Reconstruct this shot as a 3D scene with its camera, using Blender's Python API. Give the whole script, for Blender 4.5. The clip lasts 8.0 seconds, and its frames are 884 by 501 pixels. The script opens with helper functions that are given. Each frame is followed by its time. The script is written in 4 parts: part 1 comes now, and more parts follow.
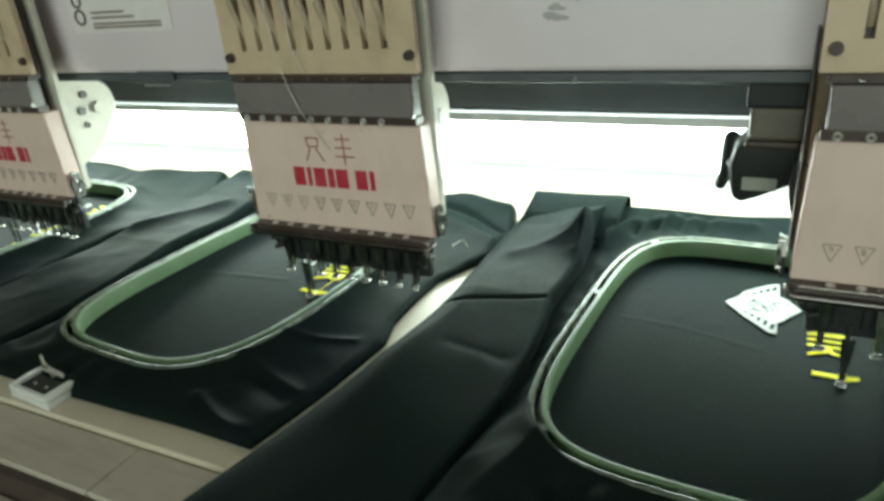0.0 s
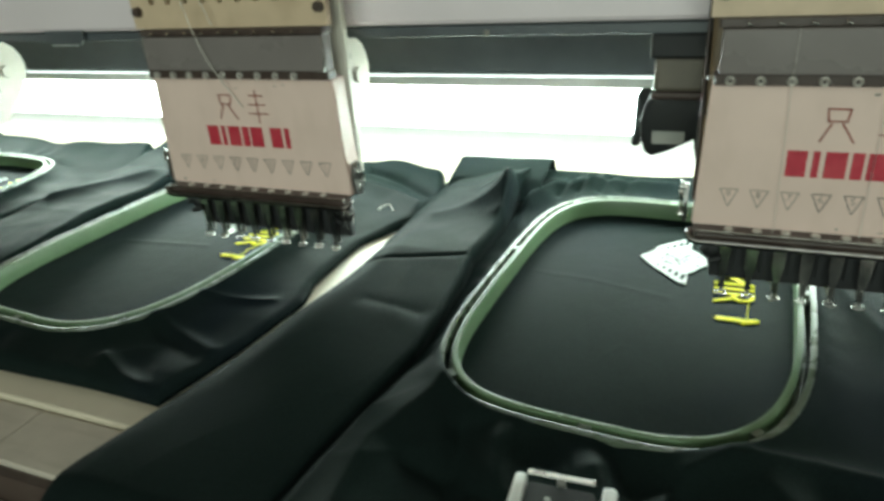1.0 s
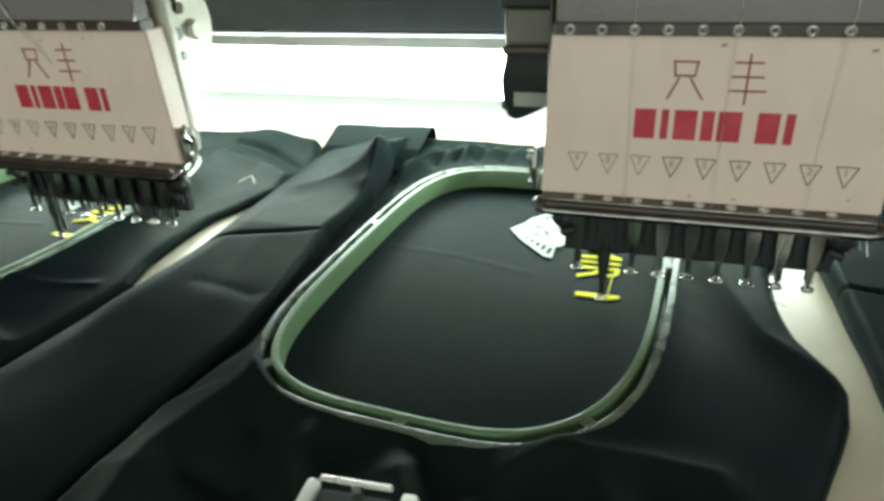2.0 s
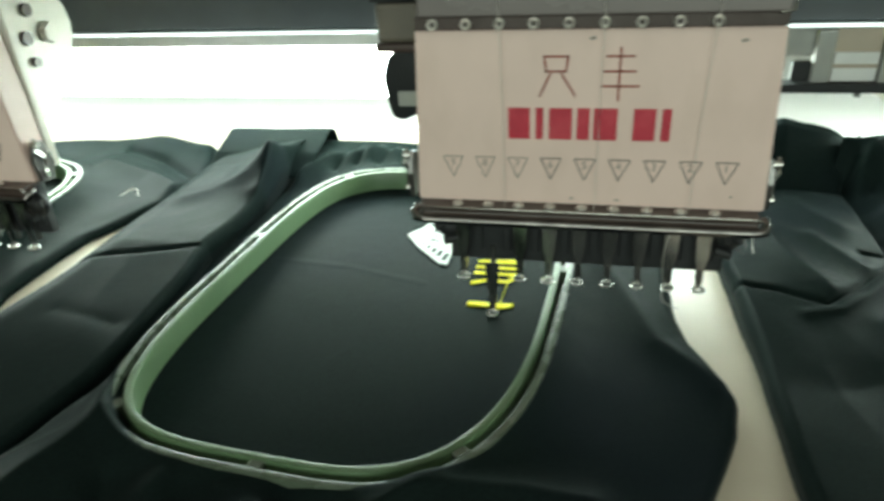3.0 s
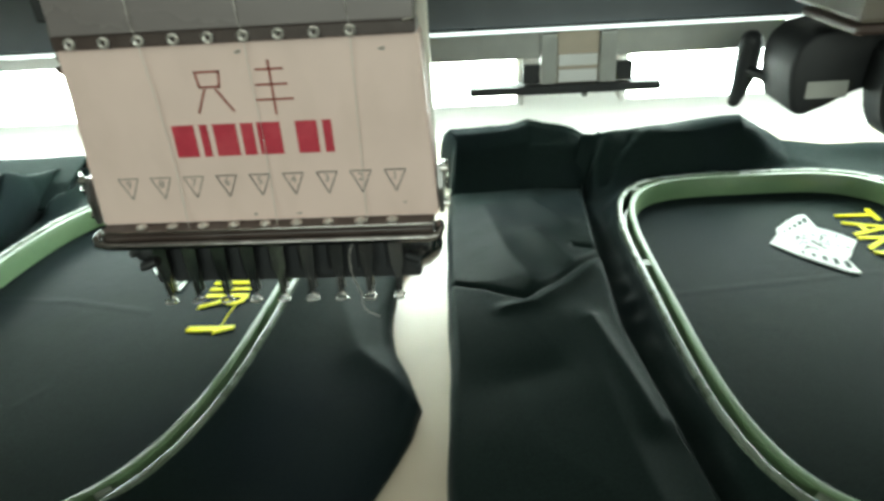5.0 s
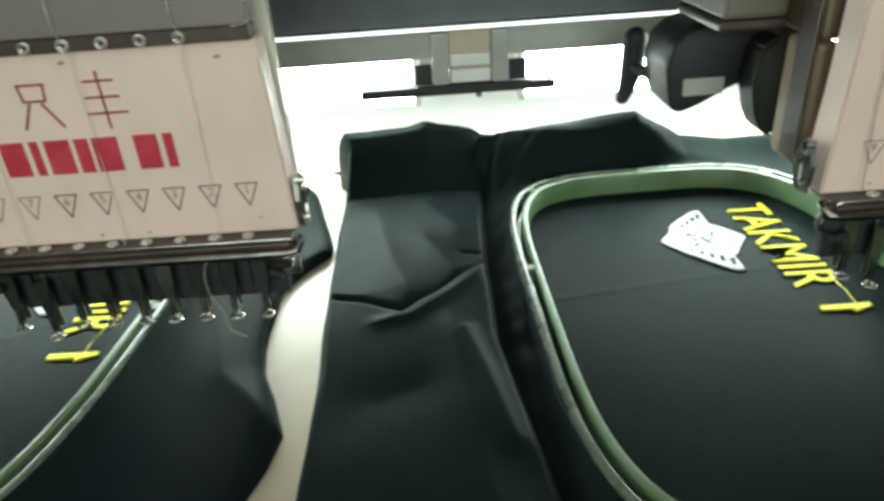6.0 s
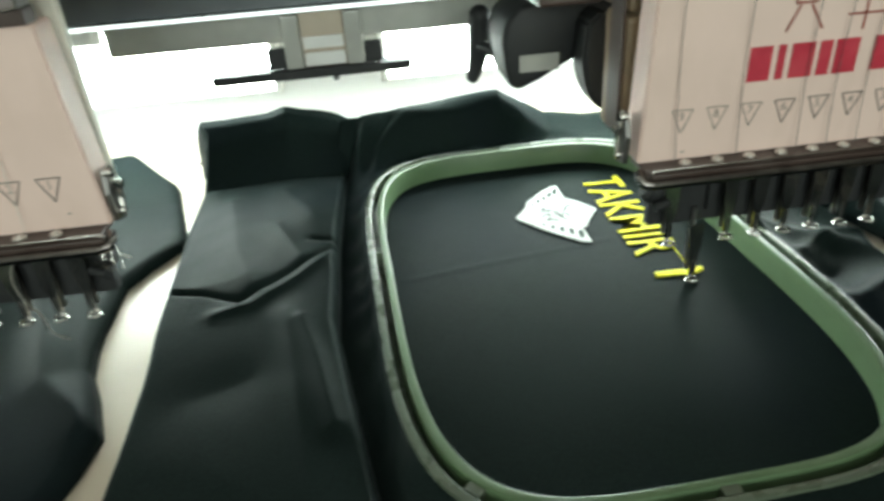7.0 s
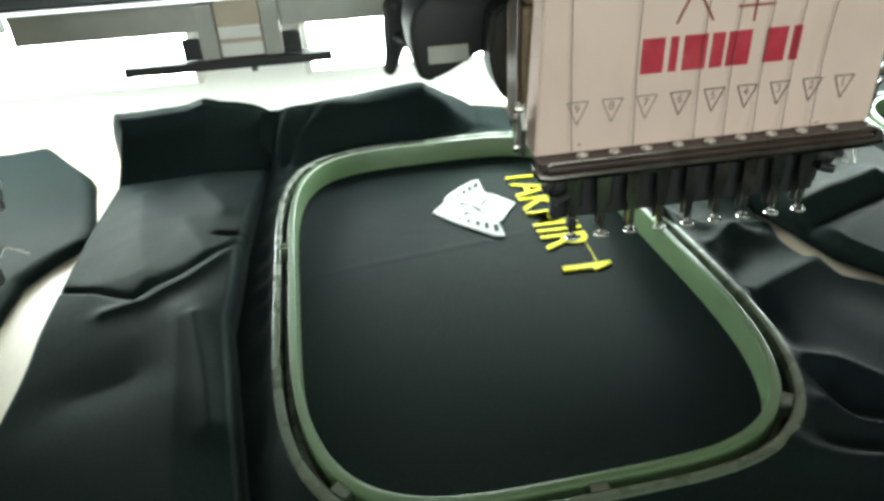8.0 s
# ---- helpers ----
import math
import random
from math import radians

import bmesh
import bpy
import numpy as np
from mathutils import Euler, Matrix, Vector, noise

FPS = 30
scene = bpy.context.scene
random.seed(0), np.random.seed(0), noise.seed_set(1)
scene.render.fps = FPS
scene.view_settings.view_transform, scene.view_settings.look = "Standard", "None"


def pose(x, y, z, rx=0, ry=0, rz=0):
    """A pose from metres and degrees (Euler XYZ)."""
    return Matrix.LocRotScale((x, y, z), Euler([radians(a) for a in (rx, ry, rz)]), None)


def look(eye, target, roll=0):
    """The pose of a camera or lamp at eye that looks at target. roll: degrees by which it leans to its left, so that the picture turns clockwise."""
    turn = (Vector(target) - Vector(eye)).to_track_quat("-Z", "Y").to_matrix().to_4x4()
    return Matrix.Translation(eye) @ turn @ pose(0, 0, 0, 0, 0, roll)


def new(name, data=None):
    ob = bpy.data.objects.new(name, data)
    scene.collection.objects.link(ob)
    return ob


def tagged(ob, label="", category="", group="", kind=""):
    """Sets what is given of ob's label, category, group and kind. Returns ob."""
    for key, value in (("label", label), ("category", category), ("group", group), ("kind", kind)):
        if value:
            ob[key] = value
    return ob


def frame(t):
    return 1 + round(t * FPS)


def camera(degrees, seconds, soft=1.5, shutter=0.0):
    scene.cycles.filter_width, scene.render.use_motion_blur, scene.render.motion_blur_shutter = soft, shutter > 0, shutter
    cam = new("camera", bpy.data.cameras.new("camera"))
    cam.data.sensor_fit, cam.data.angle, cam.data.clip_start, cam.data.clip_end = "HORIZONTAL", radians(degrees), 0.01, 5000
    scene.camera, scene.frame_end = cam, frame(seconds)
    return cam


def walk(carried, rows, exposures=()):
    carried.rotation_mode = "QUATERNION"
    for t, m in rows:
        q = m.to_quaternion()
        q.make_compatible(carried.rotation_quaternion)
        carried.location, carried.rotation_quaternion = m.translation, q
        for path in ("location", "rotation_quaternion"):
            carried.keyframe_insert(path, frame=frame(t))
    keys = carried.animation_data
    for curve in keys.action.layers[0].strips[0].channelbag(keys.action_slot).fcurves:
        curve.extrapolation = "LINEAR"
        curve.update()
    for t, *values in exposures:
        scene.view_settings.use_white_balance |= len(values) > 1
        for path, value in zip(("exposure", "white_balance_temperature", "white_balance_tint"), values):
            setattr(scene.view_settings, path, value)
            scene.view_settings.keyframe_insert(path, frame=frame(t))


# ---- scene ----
cam = camera(66.4, 8.0, soft=3.3, shutter=0.4)
PATH = [
    (0, (-0.114, -0.458, 0.304), (-0.958, 1.161, -0.5125), -5.15),
    (0.5, (-0.1, -0.462, 0.302), (-0.897, 1.164, -0.547), -5.4),
    (1, (-0.084, -0.456, 0.278), (-0.801, 1.202, -0.581), -4.3),
    (1.5, (-0.059, -0.425, 0.266), (-0.679, 1.243, -0.647), -3.8),
    (1.7, (-0.044, -0.411, 0.258), (-0.635, 1.266, -0.657), -3.2),
    (2.8, (-0.009, -0.352, 0.242), (-0.478, 1.343, -0.711), -3.6),
    (3, (0.005, -0.349, 0.244), (-0.42, 1.358, -0.707), -3.5),
    (3.5, (0.047, -0.343, 0.247), (-0.292, 1.386, -0.699), -3.5),
    (4, (0.076, -0.336, 0.241), (-0.165, 1.421, -0.683), -3.1),
    (4.2, (0.087, -0.336, 0.241), (-0.126, 1.422, -0.69), -3.2),
    (5.3, (0.136, -0.322, 0.235), (0.022, 1.44, -0.705), -3.8),
    (5.5, (0.149, -0.317, 0.235), (0.057, 1.436, -0.722), -3.7),
    (6, (0.171, -0.31, 0.234), (0.142, 1.447, -0.721), -4.2),
    (6.5, (0.194, -0.313, 0.238), (0.257, 1.433, -0.736), -4.6),
    (7, (0.226, -0.311, 0.228), (0.38, 1.411, -0.778), -4.3),
    (7.5, (0.255, -0.305, 0.226), (0.496, 1.409, -0.775), -3.8),
    (8, (0.267, -0.311, 0.222), (0.492, 1.393, -0.801), -3.3),
]
# the clip's camera opens up and loses its green cast as the bright lamp leaves its view
EXPOSURES = [(0, 0.02, 6500, -9), (1.5, 0.18, 6500, -9), (4, 0.25, 6500, -7), (6, 0.45, 6500, -4), (8, 0.50, 6500, 0)]
walk(cam, [(t, look(eye, target, roll)) for t, eye, target, roll in PATH], EXPOSURES)

# ---- world and large lights ----
HEADS = (-0.904, -0.452, 0.0, 0.452)

world = bpy.data.worlds.new("world")
scene.world = world
world.use_nodes = True
world.node_tree.nodes["Background"].inputs[0].default_value = (0.75, 0.82, 0.9, 1)
world.node_tree.nodes["Background"].inputs[1].default_value = 0.06


def area_lamp(name, m, sx, sy, watts, colour):
    data = bpy.data.lights.new(name, "AREA")
    data.shape, data.size, data.size_y, data.energy, data.color = "RECTANGLE", sx, sy, watts, colour
    ob = new(name, data)
    ob.matrix_world = m
    return ob


# unseen front fill behind the walker, in an assumed window, and two added overhead fills
area_lamp("front_fill_light", look((0.2, -3.14, 0.75), (0.2, 0, 0.35)), 2.6, 1.2, 45, (0.95, 1.0, 0.96))
# overhead fills added for general room light, no fittings modelled
area_lamp("overhead_fill_light", look((-0.9, -1.9, 2.1), (-0.5, -0.6, 0)), 1.2, 0.1, 2.2, (1.0, 0.95, 0.86))
area_lamp("overhead_fill_light", look((1.1, -1.9, 2.1), (0.6, -0.6, 0)), 1.2, 0.1, 2.2, (1.0, 0.95, 0.86))


# ---- materials ----
def mat(name, colour, rough=0.5, metal=0.0, grain=0.12, scale=60.0, bump=0.0, bscale=300.0, stain=None, stain_scale=6.0, stain_amt=0.35, sheen=0.0, spec=0.5, coat=0.0, streak=None):
    m = bpy.data.materials.new(name)
    m.use_nodes = True
    nt = m.node_tree
    b = nt.nodes["Principled BSDF"]
    b.inputs["Metallic"].default_value = metal
    b.inputs["Specular IOR Level"].default_value = spec
    b.inputs["Sheen Weight"].default_value = sheen
    b.inputs["Coat Weight"].default_value = coat
    tc = nt.nodes.new("ShaderNodeTexCoord")
    n1 = nt.nodes.new("ShaderNodeTexNoise")
    n1.inputs["Scale"].default_value, n1.inputs["Detail"].default_value = scale, 6
    n2 = nt.nodes.new("ShaderNodeTexNoise")
    n2.inputs["Scale"].default_value, n2.inputs["Detail"].default_value = stain_scale, 5
    nt.links.new(tc.outputs["Object"], n1.inputs["Vector"])
    if streak:
        mp = nt.nodes.new("ShaderNodeMapping")
        mp.inputs["Scale"].default_value = streak
        nt.links.new(tc.outputs["Object"], mp.inputs["Vector"])
        nt.links.new(mp.outputs["Vector"], n2.inputs["Vector"])
    else:
        nt.links.new(tc.outputs["Object"], n2.inputs["Vector"])
    r1 = nt.nodes.new("ShaderNodeMapRange")
    r1.inputs["From Min"].default_value, r1.inputs["From Max"].default_value = 0.3, 0.7
    r1.inputs["To Min"].default_value, r1.inputs["To Max"].default_value = 1 - grain, 1 + grain
    nt.links.new(n1.outputs["Fac"], r1.inputs["Value"])
    mul = nt.nodes.new("ShaderNodeVectorMath")
    mul.operation = "SCALE"
    mul.inputs[0].default_value = colour
    nt.links.new(r1.outputs["Result"], mul.inputs["Scale"])
    mix = nt.nodes.new("ShaderNodeMix")
    mix.data_type = "RGBA"
    r2 = nt.nodes.new("ShaderNodeMapRange")
    r2.inputs["From Min"].default_value, r2.inputs["From Max"].default_value = 0.5, 0.75
    r2.inputs["To Max"].default_value = stain_amt
    nt.links.new(n2.outputs["Fac"], r2.inputs["Value"])
    nt.links.new(r2.outputs["Result"], mix.inputs["Factor"])
    nt.links.new(mul.outputs["Vector"], mix.inputs["A"])
    sc = stain or tuple(c * 0.7 for c in colour)
    mix.inputs["B"].default_value = (*sc, 1)
    nt.links.new(mix.outputs["Result"], b.inputs["Base Color"])
    rr = nt.nodes.new("ShaderNodeMapRange")
    rr.inputs["To Min"].default_value, rr.inputs["To Max"].default_value = max(rough - 0.1, 0.03), min(rough + 0.1, 1)
    nt.links.new(n1.outputs["Fac"], rr.inputs["Value"])
    nt.links.new(rr.outputs["Result"], b.inputs["Roughness"])
    if bump:
        n3 = nt.nodes.new("ShaderNodeTexNoise")
        n3.inputs["Scale"].default_value, n3.inputs["Detail"].default_value = bscale, 3
        nt.links.new(tc.outputs["Object"], n3.inputs["Vector"])
        bp = nt.nodes.new("ShaderNodeBump")
        bp.inputs["Strength"].default_value, bp.inputs["Distance"].default_value = bump, 0.001
        nt.links.new(n3.outputs["Fac"], bp.inputs["Height"])
        nt.links.new(bp.outputs["Normal"], b.inputs["Normal"])
    return m


def glow(name, colour, strength):
    m = bpy.data.materials.new(name)
    m.use_nodes = True
    nt = m.node_tree
    nt.nodes.remove(nt.nodes["Principled BSDF"])
    e = nt.nodes.new("ShaderNodeEmission")
    e.inputs[0].default_value, e.inputs[1].default_value = (*colour, 1), strength
    nt.links.new(e.outputs[0], nt.nodes["Material Output"].inputs[0])
    return m


def cloth_material():
    """Black woven polyester: fine twill relief, a little sheen, broad tone changes."""
    m = mat("black_woven_cloth", (0.0095, 0.0150, 0.0140), rough=0.42, grain=0.25, scale=900, stain=(0.0092, 0.0122, 0.0186), stain_scale=5, stain_amt=0.8, sheen=0.025, spec=0.014)
    nt = m.node_tree
    b = nt.nodes["Principled BSDF"]
    b.inputs["Specular Tint"].default_value = (0.72, 1.0, 0.94, 1)
    b.inputs["Sheen Roughness"].default_value = 0.35
    b.inputs["Sheen Tint"].default_value = (0.86, 0.94, 1.0, 1)
    tc = nt.nodes["Texture Coordinate"]
    w = nt.nodes.new("ShaderNodeTexWave")
    w.wave_type, w.bands_direction = "BANDS", "DIAGONAL"
    w.inputs["Scale"].default_value, w.inputs["Distortion"].default_value, w.inputs["Detail"].default_value = 520, 3.0, 2
    nt.links.new(tc.outputs["Object"], w.inputs["Vector"])
    n = nt.nodes.new("ShaderNodeTexNoise")
    n.inputs["Scale"].default_value, n.inputs["Detail"].default_value = 45, 4
    nt.links.new(tc.outputs["Object"], n.inputs["Vector"])
    b1 = nt.nodes.new("ShaderNodeBump")
    b1.inputs["Strength"].default_value, b1.inputs["Distance"].default_value = 0.14, 0.0004
    nt.links.new(w.outputs["Fac"], b1.inputs["Height"])
    b2 = nt.nodes.new("ShaderNodeBump")
    b2.inputs["Strength"].default_value, b2.inputs["Distance"].default_value = 0.2, 0.002
    nt.links.new(n.outputs["Fac"], b2.inputs["Height"])
    nt.links.new(b1.outputs["Normal"], b2.inputs["Normal"])
    nt.links.new(b2.outputs["Normal"], b.inputs["Normal"])
    return m


def thread_material(name, colour):
    """Satin stitch: close ribs of glossy thread."""
    m = mat(name, colour, rough=0.5, grain=0.1, scale=200, stain_amt=0.2, spec=0.25)
    nt = m.node_tree
    w = nt.nodes.new("ShaderNodeTexWave")
    w.bands_direction = "Y"
    w.inputs["Scale"].default_value, w.inputs["Distortion"].default_value = 500, 1.0
    nt.links.new(nt.nodes["Texture Coordinate"].outputs["Object"], w.inputs["Vector"])
    bp = nt.nodes.new("ShaderNodeBump")
    bp.inputs["Strength"].default_value, bp.inputs["Distance"].default_value = 0.6, 0.0006
    nt.links.new(w.outputs["Fac"], bp.inputs["Height"])
    nt.links.new(bp.outputs["Normal"], nt.nodes["Principled BSDF"].inputs["Normal"])
    return m


CLOTH = cloth_material()
PANEL = mat("cream_painted_steel", (0.77, 0.585, 0.525), rough=0.42, grain=0.03, scale=25, stain=(0.60, 0.45, 0.38), stain_scale=14, stain_amt=0.32, bump=0.05, bscale=90, streak=(3, 1, 1.4))
SIDE = mat("cream_cast_side", (0.68, 0.64, 0.56), rough=0.4, grain=0.05, stain=(0.45, 0.38, 0.27), stain_scale=18, stain_amt=0.5, bump=0.1, bscale=120)
# oily tan casting; shade behind the needle case is put into its base colour
TAN = mat("shaded_oily_tan_casting", (0.21, 0.15, 0.09), rough=0.45, grain=0.12, scale=40, stain=(0.22, 0.15, 0.08), stain_scale=20, stain_amt=0.7, bump=0.15, bscale=150)
IVORY = mat("ivory_enamel_plate", (0.60, 0.46, 0.325), rough=0.35, grain=0.05, stain=(0.36, 0.26, 0.16), stain_scale=22, stain_amt=0.7)
STRIP = mat("dark_brown_guide_strip", (0.055, 0.036, 0.030), rough=0.35, grain=0.15, stain=(0.12, 0.10, 0.09), stain_scale=50, stain_amt=0.4)
COVER = mat("smoked_grey_cover", (0.20, 0.175, 0.17), rough=0.28, grain=0.06, scale=15, stain=(0.14, 0.12, 0.115), stain_scale=9, stain_amt=0.5)
CHROME = mat("worn_chrome", (0.62, 0.60, 0.57), rough=0.2, metal=1.0, grain=0.1, stain=(0.25, 0.22, 0.2), stain_scale=60, stain_amt=0.5)
STEEL = mat("dark_oiled_steel", (0.16, 0.155, 0.15), rough=0.32, metal=0.9, grain=0.2, stain=(0.06, 0.055, 0.05), stain_scale=70, stain_amt=0.7)
BLACK = mat("black_plastic", (0.010, 0.011, 0.012), rough=0.6, grain=0.2, stain=(0.04, 0.04, 0.04), stain_scale=40, stain_amt=0.4)
FOOTSTEEL = mat("polished_foot_steel", (0.38, 0.365, 0.345), rough=0.2, metal=1.0, grain=0.15, stain=(0.15, 0.14, 0.13), stain_scale=80, stain_amt=0.6)
GUARD = mat("blackened_chrome", (0.17, 0.155, 0.15), rough=0.2, metal=1.0, grain=0.15, stain=(0.4, 0.38, 0.36), stain_scale=70, stain_amt=0.4)
STITCHMARK = mat("green_grey_thread", (0.065, 0.085, 0.08), rough=0.7, spec=0.1)
NICKEL = mat("bright_nickel", (0.80, 0.77, 0.73), rough=0.3, metal=0.85, grain=0.05)
HOOP_IN = mat("green_plastic_hoop", (0.105, 0.165, 0.085), rough=0.36, grain=0.07, scale=80, stain=(0.066, 0.13, 0.06), stain_scale=18, stain_amt=0.4, bump=0.06, bscale=200)
HOOP_OUT = mat("grey_green_plastic_hoop", (0.088, 0.110, 0.078), rough=0.28, grain=0.07, scale=80, stain=(0.11, 0.14, 0.095), stain_scale=22, stain_amt=0.5, bump=0.06, bscale=200)
# whiter copy of the cream laminate: strip light on the rear top, as colour
REARTABLE = mat("lamp_whitened_laminate_table", (0.66, 0.65, 0.62), rough=0.35, grain=0.03, scale=30, stain=(0.65, 0.63, 0.58), stain_scale=10, stain_amt=0.5)
# front boards: darker cream than the tabletop, with streaks of a deeper tone
BOARD = mat("darker_cream_board", (0.53, 0.465, 0.40), rough=0.45, grain=0.06, scale=60, stain=(0.33, 0.28, 0.21), stain_scale=16, stain_amt=0.6, bump=0.06, bscale=90, streak=(0.6, 5, 1))
TABLE = mat("cream_laminate_table", (0.66, 0.58, 0.465), rough=0.32, grain=0.03, scale=30, stain=(0.55, 0.49, 0.40), stain_scale=10, stain_amt=0.5, bump=0.04, bscale=80)
EDGE = mat("greyed_table_board", (0.42, 0.37, 0.32), rough=0.55, grain=0.1, scale=40, stain=(0.28, 0.23, 0.19), stain_scale=8, stain_amt=0.6, bump=0.15, bscale=120)
BEAM = mat("pale_lilac_painted_beam", (0.77, 0.68, 0.72), rough=0.38, grain=0.03, scale=20, stain=(0.55, 0.5, 0.52), stain_scale=5, stain_amt=0.4)
DARKBEAM = mat("blue_grey_steel_rail", (0.085, 0.095, 0.105), rough=0.4, grain=0.12, scale=30, stain=(0.05, 0.055, 0.06), stain_scale=12, stain_amt=0.5)
BEIGE = mat("beige_moulding", (0.44, 0.37, 0.29), rough=0.45, grain=0.06, stain=(0.33, 0.26, 0.19), stain_scale=30, stain_amt=0.6)
ALU = mat("aluminium_lip", (0.75, 0.76, 0.78), rough=0.3, metal=0.8, grain=0.05)
GREYPLATE = mat("grey_back_plate", (0.36, 0.36, 0.33), rough=0.5, grain=0.08, stain=(0.25, 0.25, 0.22), stain_scale=20, stain_amt=0.5)
WHITEP = mat("white_plastic", (0.75, 0.74, 0.72), rough=0.4, grain=0.05, stain=(0.5, 0.48, 0.45), stain_scale=25, stain_amt=0.4)
PAPER = mat("white_paper", (0.82, 0.75, 0.76), rough=0.6, grain=0.03)
INK = mat("dark_ink", (0.12, 0.095, 0.085), rough=0.6, grain=0.1)
SMUDGE = mat("thin_grease", (0.45, 0.42, 0.42), rough=0.4, grain=0.1)
GREYINK = mat("grey_ink", (0.30, 0.25, 0.22), rough=0.6, grain=0.15)
RED = mat("red_paint", (0.47, 0.028, 0.055), rough=0.45, grain=0.12, scale=120, stain=(0.6, 0.12, 0.13), stain_scale=60, stain_amt=0.4)
BROWNRED = mat("brown_red_paint", (0.30, 0.075, 0.055), rough=0.5, grain=0.2, scale=150)
YELLOW = thread_material("yellow_embroidery_thread", (0.92, 0.85, 0.015))
WHITETHREAD = thread_material("white_embroidery_thread", (0.80, 0.84, 0.83))
THREADW = mat("pale_thread", (0.72, 0.68, 0.62), rough=0.6)
THREADG = mat("grey_thread", (0.34, 0.32, 0.29), rough=0.6)
LEVERPAINT = mat("grimy_beige_lever", (0.46, 0.37, 0.27), rough=0.4, grain=0.1, stain=(0.30, 0.22, 0.14), stain_scale=40, stain_amt=0.6)
MOUNT = mat("grey_brown_casting", (0.125, 0.108, 0.085), rough=0.45, grain=0.12, scale=40, stain=(0.08, 0.065, 0.045), stain_scale=20, stain_amt=0.7, bump=0.15, bscale=150)
THREADD = mat("dark_thread", (0.10, 0.09, 0.085), rough=0.6)
WALLP = mat("workshop_wall_paint", (0.55, 0.54, 0.50), rough=0.8, grain=0.05, scale=10, stain_scale=1.5)
FLOORM = mat("workshop_floor", (0.30, 0.28, 0.26), rough=0.6, grain=0.1, scale=20, stain_scale=2)
LED = glow("led_diffuser", (0.92, 1.0, 0.98), 23.0)
# no lamp: emission stands in for lamp light caught on the channel edge
EDGEGLOW = glow("lit_edge_glow", (0.92, 1.0, 1.0), 1.6)


# ---- mesh helpers ----
def box(bm, x0, x1, y0, y1, z0, z1, bevel=0.0, seg=2):
    r = bmesh.ops.create_cube(bm, size=1.0)
    m = Matrix.Translation(((x0 + x1) / 2, (y0 + y1) / 2, (z0 + z1) / 2)) @ Matrix.Diagonal((x1 - x0, y1 - y0, z1 - z0, 1))
    bmesh.ops.transform(bm, matrix=m, verts=r["verts"])
    if bevel:
        es = list({e for v in r["verts"] for e in v.link_edges})
        bmesh.ops.bevel(bm, geom=es, offset=bevel, segments=seg, profile=0.5, affect="EDGES")
    return bm


def rod(bm, a, b, r, r2=None, n=12):
    a, b = Vector(a), Vector(b)
    d = b - a
    m = Matrix.Translation((a + b) / 2) @ d.to_track_quat("Z", "Y").to_matrix().to_4x4()
    bmesh.ops.create_cone(bm, cap_ends=True, segments=n, radius1=r, radius2=r if r2 is None else r2, depth=d.length, matrix=m)
    return bm


def ball(bm, c, r, sx=1, sy=1, sz=1, n=12):
    bmesh.ops.create_uvsphere(bm, u_segments=n, v_segments=max(6, n // 2), radius=r, matrix=Matrix.Translation(c) @ Matrix.Diagonal((sx, sy, sz, 1)))
    return bm


def tube(bm, pts, r, n=6, closed=False):
    pts = [Vector(p) for p in pts]
    rings = []
    N = len(pts)
    for i, p in enumerate(pts):
        a = pts[(i - 1) % N] if closed or i else p
        b = pts[(i + 1) % N] if closed or i < N - 1 else p
        q = (b - a).to_track_quat("Z", "Y")
        rings.append([bm.verts.new(p + q @ Vector((r * math.cos(k * math.tau / n), r * math.sin(k * math.tau / n), 0))) for k in range(n)])
    for i in range(N if closed else N - 1):
        A, B = rings[i], rings[(i + 1) % N]
        for k in range(n):
            bm.faces.new((A[k], A[(k + 1) % n], B[(k + 1) % n], B[k]))
    if not closed:
        bm.faces.new(rings[0][::-1])
        bm.faces.new(rings[-1])
    return bm


def torus(bm, c, R, r, axis="Z", n=20, k=8):
    pts = []
    for i in range(n):
        a = i * math.tau / n
        u, v = R * math.cos(a), R * math.sin(a)
        pts.append(Vector(c) + (Vector((u, v, 0)) if axis == "Z" else Vector((u, 0, v)) if axis == "Y" else Vector((0, u, v))))
    return tube(bm, pts, r, k, True)


def slab(bm, outline, lo, hi, place=lambda u, v, w: (u, v, w)):
    """A flat plate from a 2D outline, between two levels."""
    A = [bm.verts.new(place(u, v, lo)) for u, v in outline]
    B = [bm.verts.new(place(u, v, hi)) for u, v in outline]
    bm.faces.new(A[::-1])
    bm.faces.new(B)
    n = len(A)
    for i in range(n):
        bm.faces.new((A[i], A[(i + 1) % n], B[(i + 1) % n], B[i]))
    bmesh.ops.recalc_face_normals(bm, faces=bm.faces)
    return bm


def front(u, v, w):
    """Plate coordinates onto a face that looks towards -y: w is how far it stands proud."""
    return (u, -w, v)


def part(name, bm, material, parent=None, label="", smooth=False):
    me = bpy.data.meshes.new(name)
    bm.to_mesh(me)
    bm.free()
    me.materials.append(material)
    if smooth:
        me.polygons.foreach_set("use_smooth", [True] * len(me.polygons))
        me.set_sharp_from_angle(angle=radians(40))
    ob = new(name, me)
    ob.parent = parent
    if label:
        tagged(ob, label)
    return ob


def bmn():
    return bmesh.new()


def empty(name, m, label, category, group=""):
    ob = new(name)
    ob.empty_display_size = 0.02
    ob.matrix_basis = m
    return tagged(ob, label, category, group)


